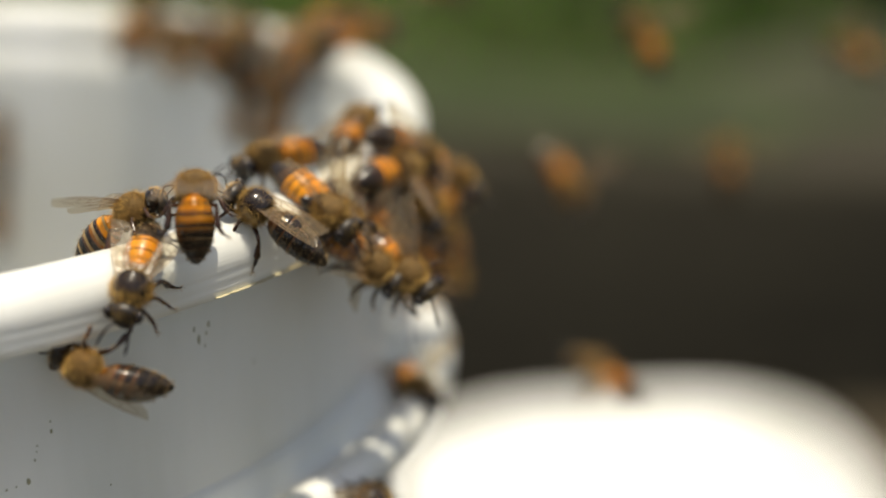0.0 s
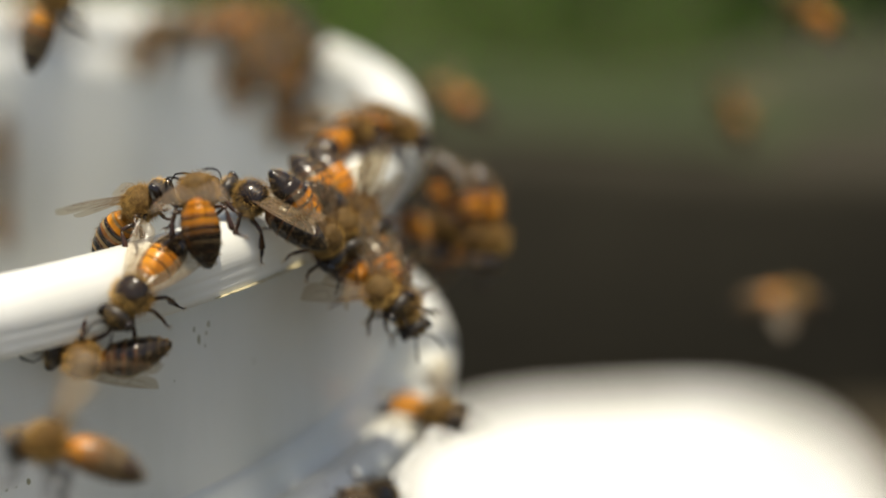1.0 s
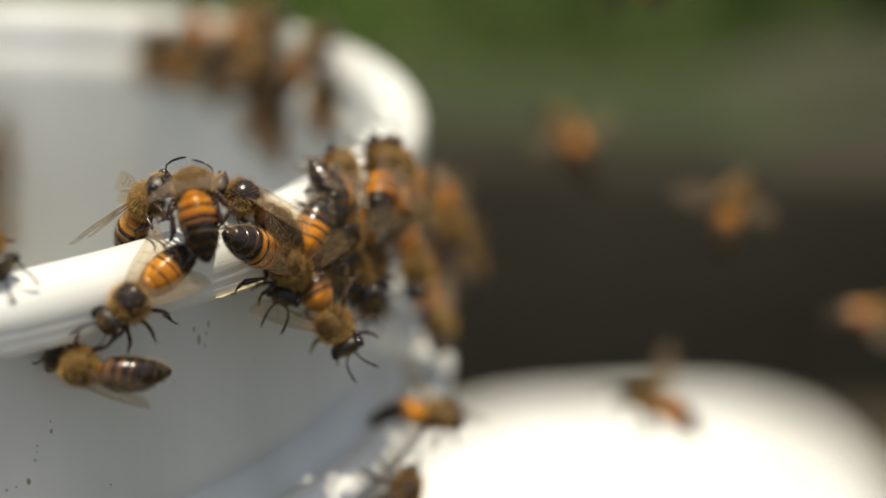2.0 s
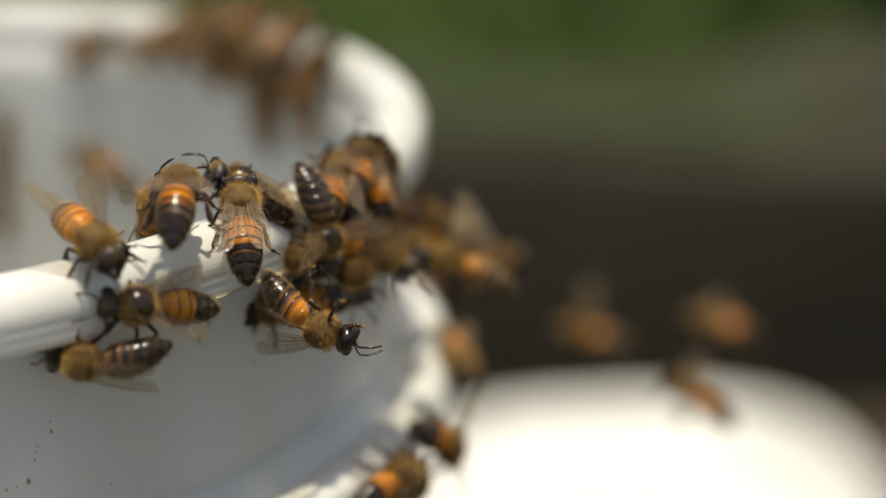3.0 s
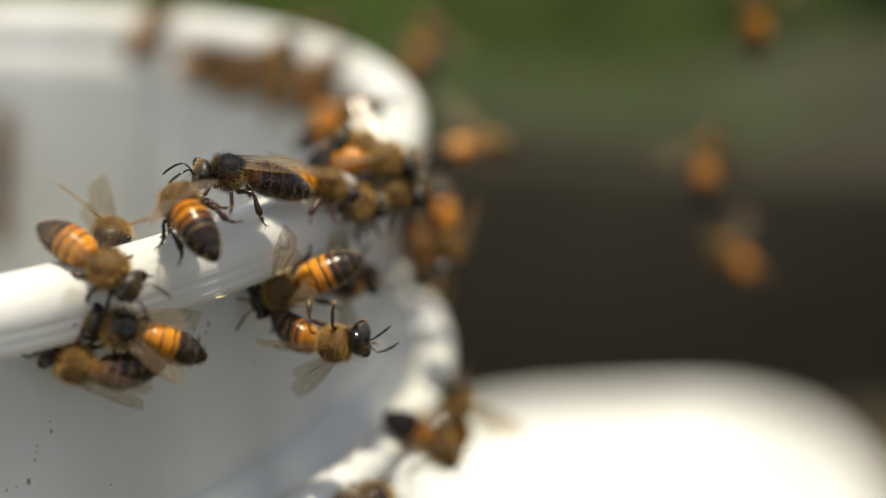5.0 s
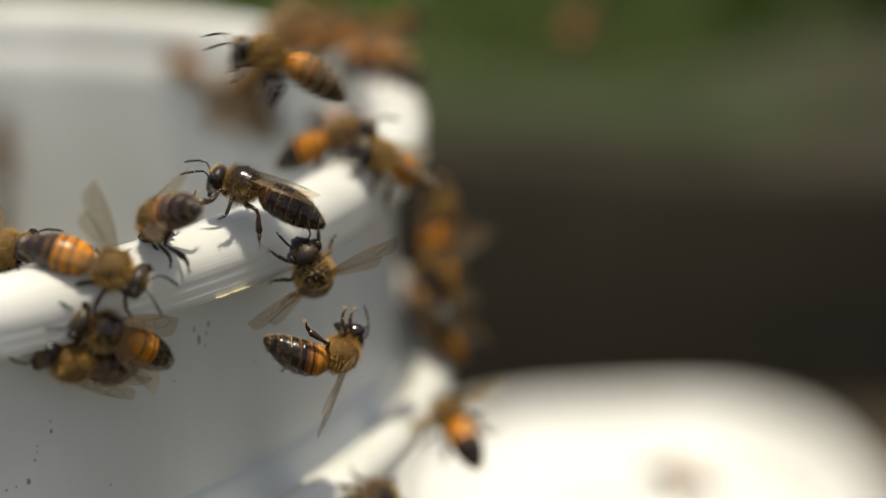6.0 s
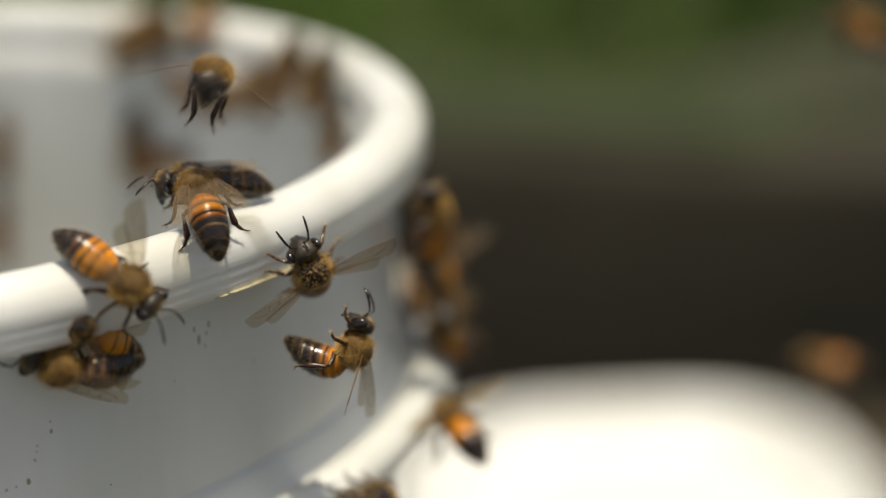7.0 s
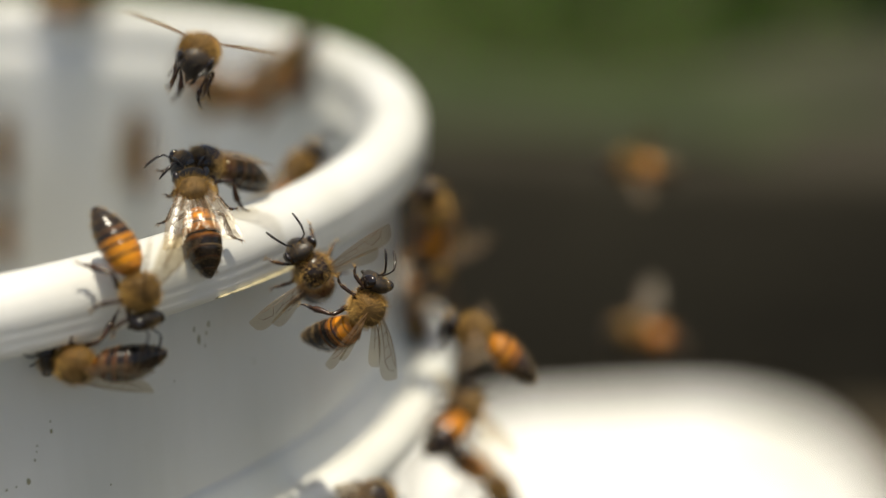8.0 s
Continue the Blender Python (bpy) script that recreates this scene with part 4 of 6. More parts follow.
    walk(BEES["collar_a"], [(0.00, pose(0.1084, -0.0228, 0.1629, -6, -0, -155)), (0.50, pose(0.1098, -0.0316, 0.1629, 0, -0, -143)), (1.00, pose(0.1107, -0.0342, 0.1629, -0, -0, -125)), (1.50, pose(0.1095, -0.0316, 0.1629, -0, -0, -65)),
        (2.25, pose(0.1116, -0.0335, 0.1602, -31, 30, -73)), (3.00, pose(0.1136, -0.0354, 0.1576, -83, 48, -107)), (3.25, pose(0.1127, -0.0379, 0.1589, -84, -14, -113)), (3.50, pose(0.1119, -0.0404, 0.1602, -71, -75, -129)),
        (3.75, pose(0.1141, -0.0329, 0.1594, 125, -54, 35)), (4.00, pose(0.1163, -0.0255, 0.1585, 123, -4, 38)), (4.50, pose(0.1159, -0.0255, 0.1583, 124, -4, 37)), (5.25, pose(0.1153, -0.0283, 0.1588, 68, -6, 26)),
        (6.00, pose(0.1148, -0.0311, 0.1594, 12, -16, 22)), (6.50, pose(0.1148, -0.0311, 0.1594, 12, -16, 22)), (7.00, pose(0.1148, -0.0311, 0.1594, 12, -16, 22)), (7.50, pose(0.1152, -0.0312, 0.1596, 15, 2, 12)),
        (8.00, pose(0.1162, -0.0309, 0.1600, 21, 46, -9))])
    walk(BEES["collar_b"], [(0.00, pose(0.1012, -0.0615, 0.1592, -8, 60, -41)), (0.50, pose(0.1016, -0.0611, 0.1590, -10, 64, -42)), (1.00, pose(0.1023, -0.0599, 0.1589, -17, 65, -49)), (1.50, pose(0.1051, -0.0558, 0.1570, 90, 84, 62)),
        (3.00, pose(0.1075, -0.0509, 0.1567, 91, 86, 65)), (3.50, pose(0.1200, -0.0197, 0.1439, 151, 21, 88)), (3.75, pose(0.1123, -0.0381, 0.1502, 142, 55, 97)), (4.00, pose(0.1046, -0.0564, 0.1565, 29, 90, 0)),
        (4.50, pose(0.1012, -0.0615, 0.1592, -8, 60, -41)), (6.00, pose(0.1023, -0.0599, 0.1589, -17, 65, -49)), (6.50, pose(0.1023, -0.0599, 0.1588, -20, 68, -51)), (7.00, pose(0.1020, -0.0607, 0.1590, -17, 65, -49)),
        (7.50, pose(0.1019, -0.0607, 0.1588, -19, 68, -52)), (8.00, pose(0.1016, -0.0610, 0.1595, -11, 55, -45))])
    walk(BEES["collar_c"], [(0.00, pose(0.1144, -0.0010, 0.1845, -90, -17, -90)), (1.50, pose(0.1148, -0.0254, 0.1922, -90, -17, -89)), (1.90, pose(0.1130, -0.0191, 0.1776, -49, -23, -136)), (2.30, pose(0.1112, -0.0128, 0.1629, -16, -0, -175)),
        (2.53, pose(0.1094, -0.0265, 0.1619, -44, 24, -147)), (2.77, pose(0.1077, -0.0402, 0.1609, -64, 58, -125)), (3.00, pose(0.1059, -0.0540, 0.1598, 90, 85, 63)), (3.50, pose(0.1051, -0.0554, 0.1605, 40, 77, 13)),
        (4.00, pose(0.1114, -0.0417, 0.1589, 94, 84, 69)), (4.50, pose(0.1096, -0.0463, 0.1577, 91, 84, 67)), (5.00, pose(0.1113, -0.0392, 0.1593, -72, 49, -123)), (5.50, pose(0.1131, -0.0321, 0.1609, -54, 3, -142)),
        (5.67, pose(0.1133, -0.0246, 0.1627, -14, 43, -132)), (5.83, pose(0.1136, -0.0171, 0.1645, 72, 55, -69)), (6.00, pose(0.1138, -0.0097, 0.1663, 126, 20, -40)), (7.00, pose(0.1138, -0.0097, 0.1663, 126, 20, -40)),
        (7.50, pose(0.1138, -0.0098, 0.1659, 126, 20, -41)), (7.67, pose(0.1160, -0.0143, 0.1592, 68, 40, -66)), (7.83, pose(0.1182, -0.0187, 0.1524, 3, 30, -101)), (8.00, pose(0.1204, -0.0232, 0.1456, -44, 1, -109))])
    walk(BEES["far_a"], [(0.00, pose(0.0554, 0.0823, 0.2016, 64, 63, -57)), (0.50, pose(0.0572, 0.0810, 0.2000, 90, 57, -35)), (1.00, pose(0.0580, 0.0807, 0.2018, 67, 54, -55)), (1.50, pose(0.0513, 0.0869, 0.1948, 129, 27, -5)),
        (3.00, pose(0.0631, 0.0773, 0.2029, 66, 21, -48)), (3.50, pose(0.0606, 0.0787, 0.2021, 68, 45, -53)), (4.00, pose(0.0483, 0.0866, 0.2004, 87, 21, -30)), (4.50, pose(0.0509, 0.0877, 0.2055, 45, -8, -23)),
        (5.25, pose(0.0575, 0.0834, 0.1996, 56, 53, -49)), (6.00, pose(0.0640, 0.0790, 0.1937, -86, 62, 144)), (6.50, pose(0.0510, 0.0861, 0.1962, -134, 46, 114)), (6.75, pose(0.0506, 0.0858, 0.1978, 166, 73, 49)),
        (7.00, pose(0.0501, 0.0854, 0.1993, 97, 49, -25)), (7.25, pose(0.0409, 0.0911, 0.1967, -90, 86, 155)), (7.50, pose(0.0317, 0.0967, 0.1940, -91, 40, 161)), (8.00, pose(0.0373, 0.0952, 0.2063, 4, 37, -104))])
    walk(BEES["far_b"], [(0.00, pose(0.0704, 0.0702, 0.1977, -108, 22, 128)), (0.50, pose(0.0653, 0.0749, 0.1980, -106, 24, 132)), (1.00, pose(0.0745, 0.0672, 0.2040, -42, 47, 171)), (1.50, pose(0.0643, 0.0756, 0.2003, -87, 39, 141)),
        (3.00, pose(0.0745, 0.0664, 0.2030, -54, 50, 161)), (3.50, pose(0.0719, 0.0681, 0.2004, -85, 57, 138)), (4.00, pose(0.0669, 0.0764, 0.1894, 53, 87, -78)), (4.50, pose(0.0673, 0.0762, 0.1942, 175, 56, 43)),
        (6.00, pose(0.0795, 0.0632, 0.1885, -87, 47, 130)), (6.50, pose(0.0646, 0.0784, 0.1932, -76, 83, 154)), (7.00, pose(0.0638, 0.0791, 0.1900, -77, 82, 154)), (7.50, pose(0.0677, 0.0759, 0.1918, -86, 64, 142)),
        (8.00, pose(0.0733, 0.0705, 0.1905, -65, 86, 159))])
    walk(BEES["far_c"], [(0.00, pose(0.0793, 0.0633, 0.1943, -129, -16, 146)), (0.17, pose(0.0799, 0.0611, 0.1963, -118, 35, 129)), (0.33, pose(0.0806, 0.0589, 0.1982, -178, 84, 53)), (0.50, pose(0.0812, 0.0568, 0.2002, 88, 38, -56)),
        (1.00, pose(0.0836, 0.0533, 0.1986, 101, 29, -52)), (1.50, pose(0.0804, 0.0622, 0.1934, 88, 8, -53)), (3.00, pose(0.0841, 0.0530, 0.1976, 111, 31, -47)), (3.50, pose(0.0854, 0.0506, 0.1980, 106, 29, -51)),
        (4.00, pose(0.0791, 0.0604, 0.1972, 126, 59, -14)), (4.50, pose(0.0790, 0.0611, 0.1965, 133, 56, -6)), (5.25, pose(0.0863, 0.0536, 0.2020, 53, 45, -70)), (6.00, pose(0.0937, 0.0461, 0.2075, 18, 7, -84)),
        (6.25, pose(0.0883, 0.0503, 0.2029, 54, 32, -75)), (6.50, pose(0.0829, 0.0545, 0.1984, 105, 44, -45)), (7.00, pose(0.0849, 0.0511, 0.2007, 84, 32, -62)), (7.50, pose(0.0868, 0.0486, 0.2023, 72, 19, -67)),
        (8.00, pose(0.0868, 0.0481, 0.2019, 75, 24, -67))])
    walk(BEES["far_d"], [(0.00, pose(0.0898, 0.0451, 0.2046, 43, 38, -97)), (0.50, pose(0.0915, 0.0443, 0.2058, 30, 32, -107)), (1.00, pose(0.0833, 0.0581, 0.1896, 88, 16, -56)), (1.50, pose(0.0831, 0.0582, 0.1862, 88, 9, -55)),
        (3.00, pose(0.0808, 0.0616, 0.1889, 88, 8, -53)), (3.50, pose(0.0871, 0.0525, 0.1920, 88, 9, -59)), (4.00, pose(0.0847, 0.0564, 0.1923, 88, 39, -58)), (4.50, pose(0.0865, 0.0495, 0.1972, 123, 60, -17)),
        (6.00, pose(0.0770, 0.0663, 0.1890, 88, 26, -50)), (6.50, pose(0.0813, 0.0597, 0.1950, 121, 35, -19)), (7.00, pose(0.0811, 0.0614, 0.1935, 88, 37, -54)), (7.50, pose(0.0797, 0.0630, 0.1920, 88, 37, -53)),
        (8.00, pose(0.0804, 0.0624, 0.1927, 88, 37, -53))])
    walk(BEES["far_e"], [(0.00, pose(0.0806, 0.0617, 0.1865, 88, 8, -53)), (0.50, pose(0.0858, 0.0545, 0.1904, 88, 9, -58)), (1.00, pose(0.0907, 0.0456, 0.1901, 81, 60, -66)), (1.50, pose(0.0924, 0.0379, 0.1963, 111, 35, -46)),
        (3.00, pose(0.0896, 0.0482, 0.1929, 88, 18, -62)), (3.50, pose(0.0806, 0.0617, 0.1865, 88, 8, -53)), (4.00, pose(0.0803, 0.0620, 0.1807, 86, 65, -56)), (4.50, pose(0.0949, 0.0306, 0.1969, 132, 64, -10)),
        (5.25, pose(0.0977, 0.0221, 0.1968, 178, 45, 59)), (6.00, pose(0.1005, 0.0137, 0.1966, -178, 13, 90)), (6.25, pose(0.0910, 0.0369, 0.1877, 137, 46, 19)), (6.50, pose(0.0814, 0.0601, 0.1788, 88, 15, -54)),
        (7.00, pose(0.0503, 0.0878, 0.1749, 88, 7, -30)), (7.50, pose(0.0519, 0.0870, 0.1751, 88, 7, -31)), (8.00, pose(0.0503, 0.0876, 0.1744, 88, 7, -30))])
    walk(BEES["far_f"], [(0.00, pose(0.1001, 0.0452, 0.2075, 17, -8, -87)), (0.50, pose(0.0855, 0.0552, 0.2060, 21, 36, -114)), (1.00, pose(0.0780, 0.0681, 0.2071, 24, 9, -69)), (1.25, pose(0.0766, 0.0670, 0.2016, 64, 38, -54)),
        (1.50, pose(0.0752, 0.0660, 0.1961, 124, 46, -14)), (3.00, pose(0.0409, 0.0907, 0.1974, 128, 58, 9)), (3.50, pose(0.0781, 0.0611, 0.1994, 101, 65, -42)), (4.00, pose(0.0868, 0.0481, 0.2019, 65, 56, -82)),
        (4.50, pose(0.0735, 0.0675, 0.1970, 131, 57, -9)), (5.25, pose(0.0895, 0.0530, 0.2028, 63, 35, -69)), (6.00, pose(0.1056, 0.0384, 0.2086, 36, -8, -82)), (6.50, pose(0.0681, 0.0763, 0.2064, 32, -17, -17)),
        (7.00, pose(0.0662, 0.0770, 0.2058, 40, -17, -21)), (7.50, pose(0.0633, 0.0795, 0.1924, 88, 13, -39)), (7.75, pose(0.0652, 0.0779, 0.1927, 88, 54, -42)), (8.00, pose(0.0672, 0.0763, 0.1930, -74, 84, 154))])
    walk(BEES["far_g"], [(0.00, pose(0.0629, 0.0769, 0.1989, 103, 50, -29)), (0.50, pose(0.0757, 0.0642, 0.2011, 78, 50, -59)), (1.00, pose(0.0310, 0.0959, 0.2046, 30, 47, -70)), (1.50, pose(0.0868, 0.0477, 0.2008, 76, 59, -71)),
        (3.00, pose(0.0553, 0.0822, 0.1998, 92, 57, -32)), (3.50, pose(0.0669, 0.0733, 0.2007, 83, 41, -47)), (4.00, pose(0.0603, 0.0816, 0.1860, 15, 88, -111)), (4.50, pose(0.0626, 0.0782, 0.1963, 146, 55, 12)),
        (6.00, pose(0.0778, 0.0624, 0.1968, 139, 60, -1)), (6.25, pose(0.0849, 0.0559, 0.2021, 63, 27, -38)), (6.50, pose(0.0919, 0.0494, 0.2075, 15, -13, -23)), (6.75, pose(0.0743, 0.0667, 0.1910, 44, 31, -48)),
        (7.00, pose(0.0568, 0.0839, 0.1745, 78, 82, -46)), (7.50, pose(0.0734, 0.0704, 0.1917, 86, 65, -50)), (8.00, pose(0.0773, 0.0660, 0.1937, 87, 59, -52))])
    walk(BEES["inner_a"], [(0.00, pose(0.0175, 0.0997, 0.1755, 88, 6, -10)), (2.00, pose(0.0176, 0.0998, 0.1742, 88, 3, -10)), (4.00, pose(0.0185, 0.0997, 0.1768, 88, 6, -11)), (6.00, pose(0.0176, 0.0998, 0.1742, 88, 6, -10)),
        (8.00, pose(0.0183, 0.0994, 0.1743, 88, 6, -11))])
    walk(BEES["inner_b"], [(0.00, pose(0.0156, 0.0995, 0.1601, 88, 6, -9)), (2.00, pose(0.0161, 0.0995, 0.1588, 88, 4, -9)), (4.00, pose(0.0164, 0.0995, 0.1653, 88, 6, -10)), (6.00, pose(0.0152, 0.0996, 0.1562, 88, 6, -9)),
        (8.00, pose(0.0166, 0.0992, 0.1563, 88, 6, -10))])
    walk(BEES["fly_a"], [(0.00, pose(0.1395, 0.0589, 0.1736, -57, 1, -120)), (0.20, pose(0.1442, 0.0424, 0.1545, -21, 2, -97)), (0.40, pose(0.1460, 0.0255, 0.1674, 30, 2, -91)), (0.50, pose(0.1315, 0.0268, 0.1713, 58, 2, -77)),
        (0.55, pose(0.1275, 0.0321, 0.1718, 71, 6, -39)), (0.60, pose(0.1235, 0.0375, 0.1722, 83, 2, -1)), (0.70, pose(0.1223, 0.0497, 0.1775, 66, -5, 33)), (0.80, pose(0.1212, 0.0618, 0.1828, 49, -1, 68)),
        (1.00, pose(0.1171, 0.0837, 0.1860, 21, -2, 83)), (1.50, pose(0.1268, 0.0665, 0.1977, 42, 1, 11)), (2.20, pose(0.1462, 0.0788, 0.1703, 40, -1, 74)), (3.00, pose(0.1713, 0.0690, 0.1389, 11, -2, 86)),
        (3.20, pose(0.1811, 0.0848, 0.1224, 11, -2, 86)), (3.40, pose(0.1838, 0.0931, 0.1491, 21, -2, 83)), (3.50, pose(0.1764, 0.0925, 0.1469, 30, -2, 79)), (3.60, pose(0.1646, 0.0666, 0.1312, 21, -2, 83)),
        (3.70, pose(0.1442, 0.0494, 0.1432, 40, -1, 74)), (3.80, pose(0.1323, 0.0563, 0.1652, 57, -1, 60)), (4.00, pose(0.1434, 0.0378, 0.1731, 51, -0, 47)), (4.20, pose(0.1424, 0.0391, 0.1772, 57, 0, 35)),
        (4.30, pose(0.1356, 0.0403, 0.1811, 57, 0, 35)), (4.40, pose(0.1236, 0.0550, 0.1611, 44, 0, 38)), (4.50, pose(0.1321, 0.0591, 0.1407, 49, 1, 27)), (4.60, pose(0.1687, 0.0739, 0.1546, 49, -1, 68)),
        (5.20, pose(0.1751, 0.0714, 0.1467, 30, -2, 79)), (6.00, pose(0.1687, 0.1146, 0.0840, 11, -2, 86)), (6.20, pose(0.2209, 0.1065, 0.0915, 11, -2, 86)), (6.40, pose(0.2081, 0.1106, 0.1046, 11, -2, 86)),
        (6.50, pose(0.1655, 0.1166, 0.1237, 11, -2, 86)), (6.60, pose(0.2058, 0.1146, 0.1173, 11, -2, 86)), (6.90, pose(0.1891, 0.0688, 0.1383, 2, -2, 89)), (7.00, pose(0.1973, 0.0850, 0.1231, 2, -2, 89)),
        (7.20, pose(0.1718, 0.0628, 0.1192, 2, -2, 89)), (7.50, pose(0.1648, 0.1051, 0.1205, -8, -2, 93)), (7.60, pose(0.1948, 0.0775, 0.1661, -8, -2, 93)), (7.80, pose(0.1801, 0.0543, 0.1589, 0, -2, 111)),
        (8.00, pose(0.1536, 0.0497, 0.1442, 13, -11, 83))])
    walk(BEES["fly_b"], [(0.00, pose(0.1806, 0.1179, 0.1613, 73, 2, -1)), (0.20, pose(0.1948, 0.0657, 0.1619, 47, -10, 41)), (0.40, pose(0.2090, 0.0135, 0.1626, 21, -2, 83)), (0.60, pose(0.1754, -0.0041, 0.1733, 14, -2, 96)),
        (0.80, pose(0.1889, 0.0356, 0.1661, 33, -2, 89)), (0.87, pose(0.1858, 0.0410, 0.1606, 19, -12, 146)), (0.93, pose(0.1828, 0.0464, 0.1552, 3, -6, -156)), (1.00, pose(0.1820, 0.0519, 0.1499, -1, 11, -101)),
        (1.07, pose(0.1670, 0.0424, 0.1533, 13, -20, -149)), (1.13, pose(0.1543, 0.0329, 0.1569, 49, -27, 148)), (1.20, pose(0.1416, 0.0234, 0.1605, 73, -2, 95)), (1.50, pose(0.1451, 0.0271, 0.1724, 79, -0, 47)),
        (1.60, pose(0.1416, 0.0324, 0.1558, 79, -0, 47)), (1.90, pose(0.1603, 0.0313, 0.1690, 67, 8, -7)), (2.20, pose(0.1790, 0.0302, 0.1823, 54, 3, -61)), (2.80, pose(0.1851, 0.0408, 0.1826, 69, 2, -29)),
        (2.90, pose(0.1649, 0.0594, 0.1583, 42, -16, 28)), (3.00, pose(0.1446, 0.0780, 0.1341, 11, -2, 86)), (3.10, pose(0.1497, 0.0805, 0.1421, 11, -2, 86)), (3.20, pose(0.1340, 0.0832, 0.1507, 11, -2, 86)),
        (3.30, pose(0.1552, 0.0914, 0.1434, 7, -2, 88)), (3.40, pose(0.1637, 0.0965, 0.1598, 7, -2, 88)), (3.50, pose(0.1373, 0.0938, 0.1514, 7, -2, 88)), (3.60, pose(0.1243, 0.0907, 0.1414, 11, -2, 86)),
        (3.70, pose(0.1414, 0.0721, 0.1489, 21, -2, 83)), (3.90, pose(0.1370, 0.0613, 0.1812, 35, -1, 63)), (4.00, pose(0.1421, 0.0444, 0.1942, 37, -0, 47)), (4.20, pose(0.1579, 0.0622, 0.1842, 49, 1, 27)),
        (4.50, pose(0.1033, 0.0880, 0.1995, 53, 2, -1)), (5.20, pose(0.1174, 0.0866, 0.1950, 54, 3, -61)), (6.00, pose(0.1493, 0.1671, 0.1844, 54, 3, -61)), (6.50, pose(0.1740, 0.1355, 0.2144, 65, 20, -73)),
        (6.60, pose(0.1728, 0.1381, 0.1906, 68, 7, -6)), (6.70, pose(0.1716, 0.1406, 0.1668, 57, -1, 60)), (7.00, pose(0.2030, 0.0873, 0.1974, 30, -2, 79)), (7.20, pose(0.1524, 0.0496, 0.1440, 71, 1, 28)),
        (7.30, pose(0.1419, 0.0474, 0.1703, 52, 10, -18)), (7.40, pose(0.1314, 0.0452, 0.1966, 32, 2, -64)), (7.50, pose(0.1432, 0.0057, 0.2046, 5, 2, -78)), (7.60, pose(0.1592, 0.0391, 0.1773, 5, 2, -78)),
        (7.80, pose(0.1510, 0.0432, 0.1904, -2, 3, -59)), (7.87, pose(0.1519, 0.0489, 0.1855, 28, -7, -17)), (7.93, pose(0.1528, 0.0546, 0.1806, 46, -33, 19)), (8.00, pose(0.1537, 0.0602, 0.1758, 39, -65, 67))])
    walk(BEES["fly_c"], [(0.00, pose(0.1435, 0.0286, 0.1439, 30, -2, 79)), (0.20, pose(0.1188, -0.0483, 0.1659, 19, -2, 94)), (0.35, pose(0.1277, 0.0058, 0.1380, 21, -2, 83)), (0.50, pose(0.1465, 0.0456, 0.1312, 21, -2, 83)),
        (1.00, pose(0.1852, 0.1409, 0.1677, 57, -1, 60)), (1.30, pose(0.1607, 0.0506, 0.1470, 40, -1, 74)), (1.50, pose(0.1339, -0.0022, 0.1460, 33, -2, 89)), (2.20, pose(0.1632, 0.0272, 0.1392, 21, -2, 83)),
        (2.90, pose(0.1733, 0.0306, 0.1501, 26, -2, 81)), (3.00, pose(0.1611, 0.0272, 0.1392, 30, -2, 79)), (3.40, pose(0.1368, 0.0277, 0.1410, 26, -2, 81)), (3.50, pose(0.1658, 0.0809, 0.1102, 21, -2, 83)),
        (3.60, pose(0.1327, 0.0665, 0.1311, 21, -2, 83)), (3.90, pose(0.1622, 0.0279, 0.1417, 30, -2, 79)), (4.00, pose(0.1227, 0.0302, 0.1489, 30, -2, 79)), (4.30, pose(0.1366, 0.0216, 0.1882, 49, -1, 68)),
        (4.50, pose(0.1446, 0.0076, 0.2105, 57, -1, 60)), (4.85, pose(0.1602, 0.0431, 0.1899, 57, 2, -1)), (5.20, pose(0.1759, 0.0785, 0.1694, 54, 3, -61)), (6.00, pose(0.2308, 0.5265, 0.1610, 8, 2, -87)),
        (7.00, pose(0.2668, 0.5254, 0.1575, 8, 2, -87)), (7.40, pose(0.1428, 0.0565, 0.1659, 54, 3, -61)), (7.50, pose(0.1239, 0.0610, 0.1803, 69, 2, -29)), (7.60, pose(0.1183, 0.0517, 0.1505, 71, 1, 28)),
        (7.80, pose(0.1720, 0.0308, 0.1508, 40, -1, 74)), (7.90, pose(0.1294, -0.0186, 0.1605, 32, -2, 84)), (8.00, pose(0.1199, -0.0539, 0.1816, 32, -2, 84))])
    walk(BEES["fly_d"], [(0.00, pose(0.1558, 0.0675, 0.2011, 57, -1, 60)), (0.50, pose(0.1233, -0.0086, 0.2256, 73, -2, 95)), (1.00, pose(0.1887, 0.0686, 0.2044, 30, -2, 79)), (1.50, pose(0.1507, 0.0289, 0.2116, 9, -2, 97)),
        (2.20, pose(0.1479, 0.0318, 0.2209, 30, -2, 79)), (3.00, pose(0.1464, 0.5245, 0.1545, 57, -1, 60)), (3.50, pose(0.1128, 0.0882, 0.2003, 11, -2, 86)), (4.00, pose(0.1129, 0.0888, 0.2020, 11, -2, 86)),
        (4.50, pose(0.1524, 0.0260, 0.2023, 53, -1, 64)), (5.20, pose(0.1856, 0.0710, 0.2121, 73, 2, -1)), (6.00, pose(0.2618, 0.5241, 0.1531, 54, 3, -61)), (7.00, pose(0.2185, 0.5238, 0.1522, 54, 3, -61)),
        (7.17, pose(0.1862, 0.3655, 0.1710, 44, -15, -10)), (7.33, pose(0.1539, 0.2072, 0.1899, 23, -17, 45)), (7.50, pose(0.1215, 0.0489, 0.2087, 9, -2, 97)), (8.00, pose(0.1705, 0.5250, 0.1560, 57, -1, 60))])
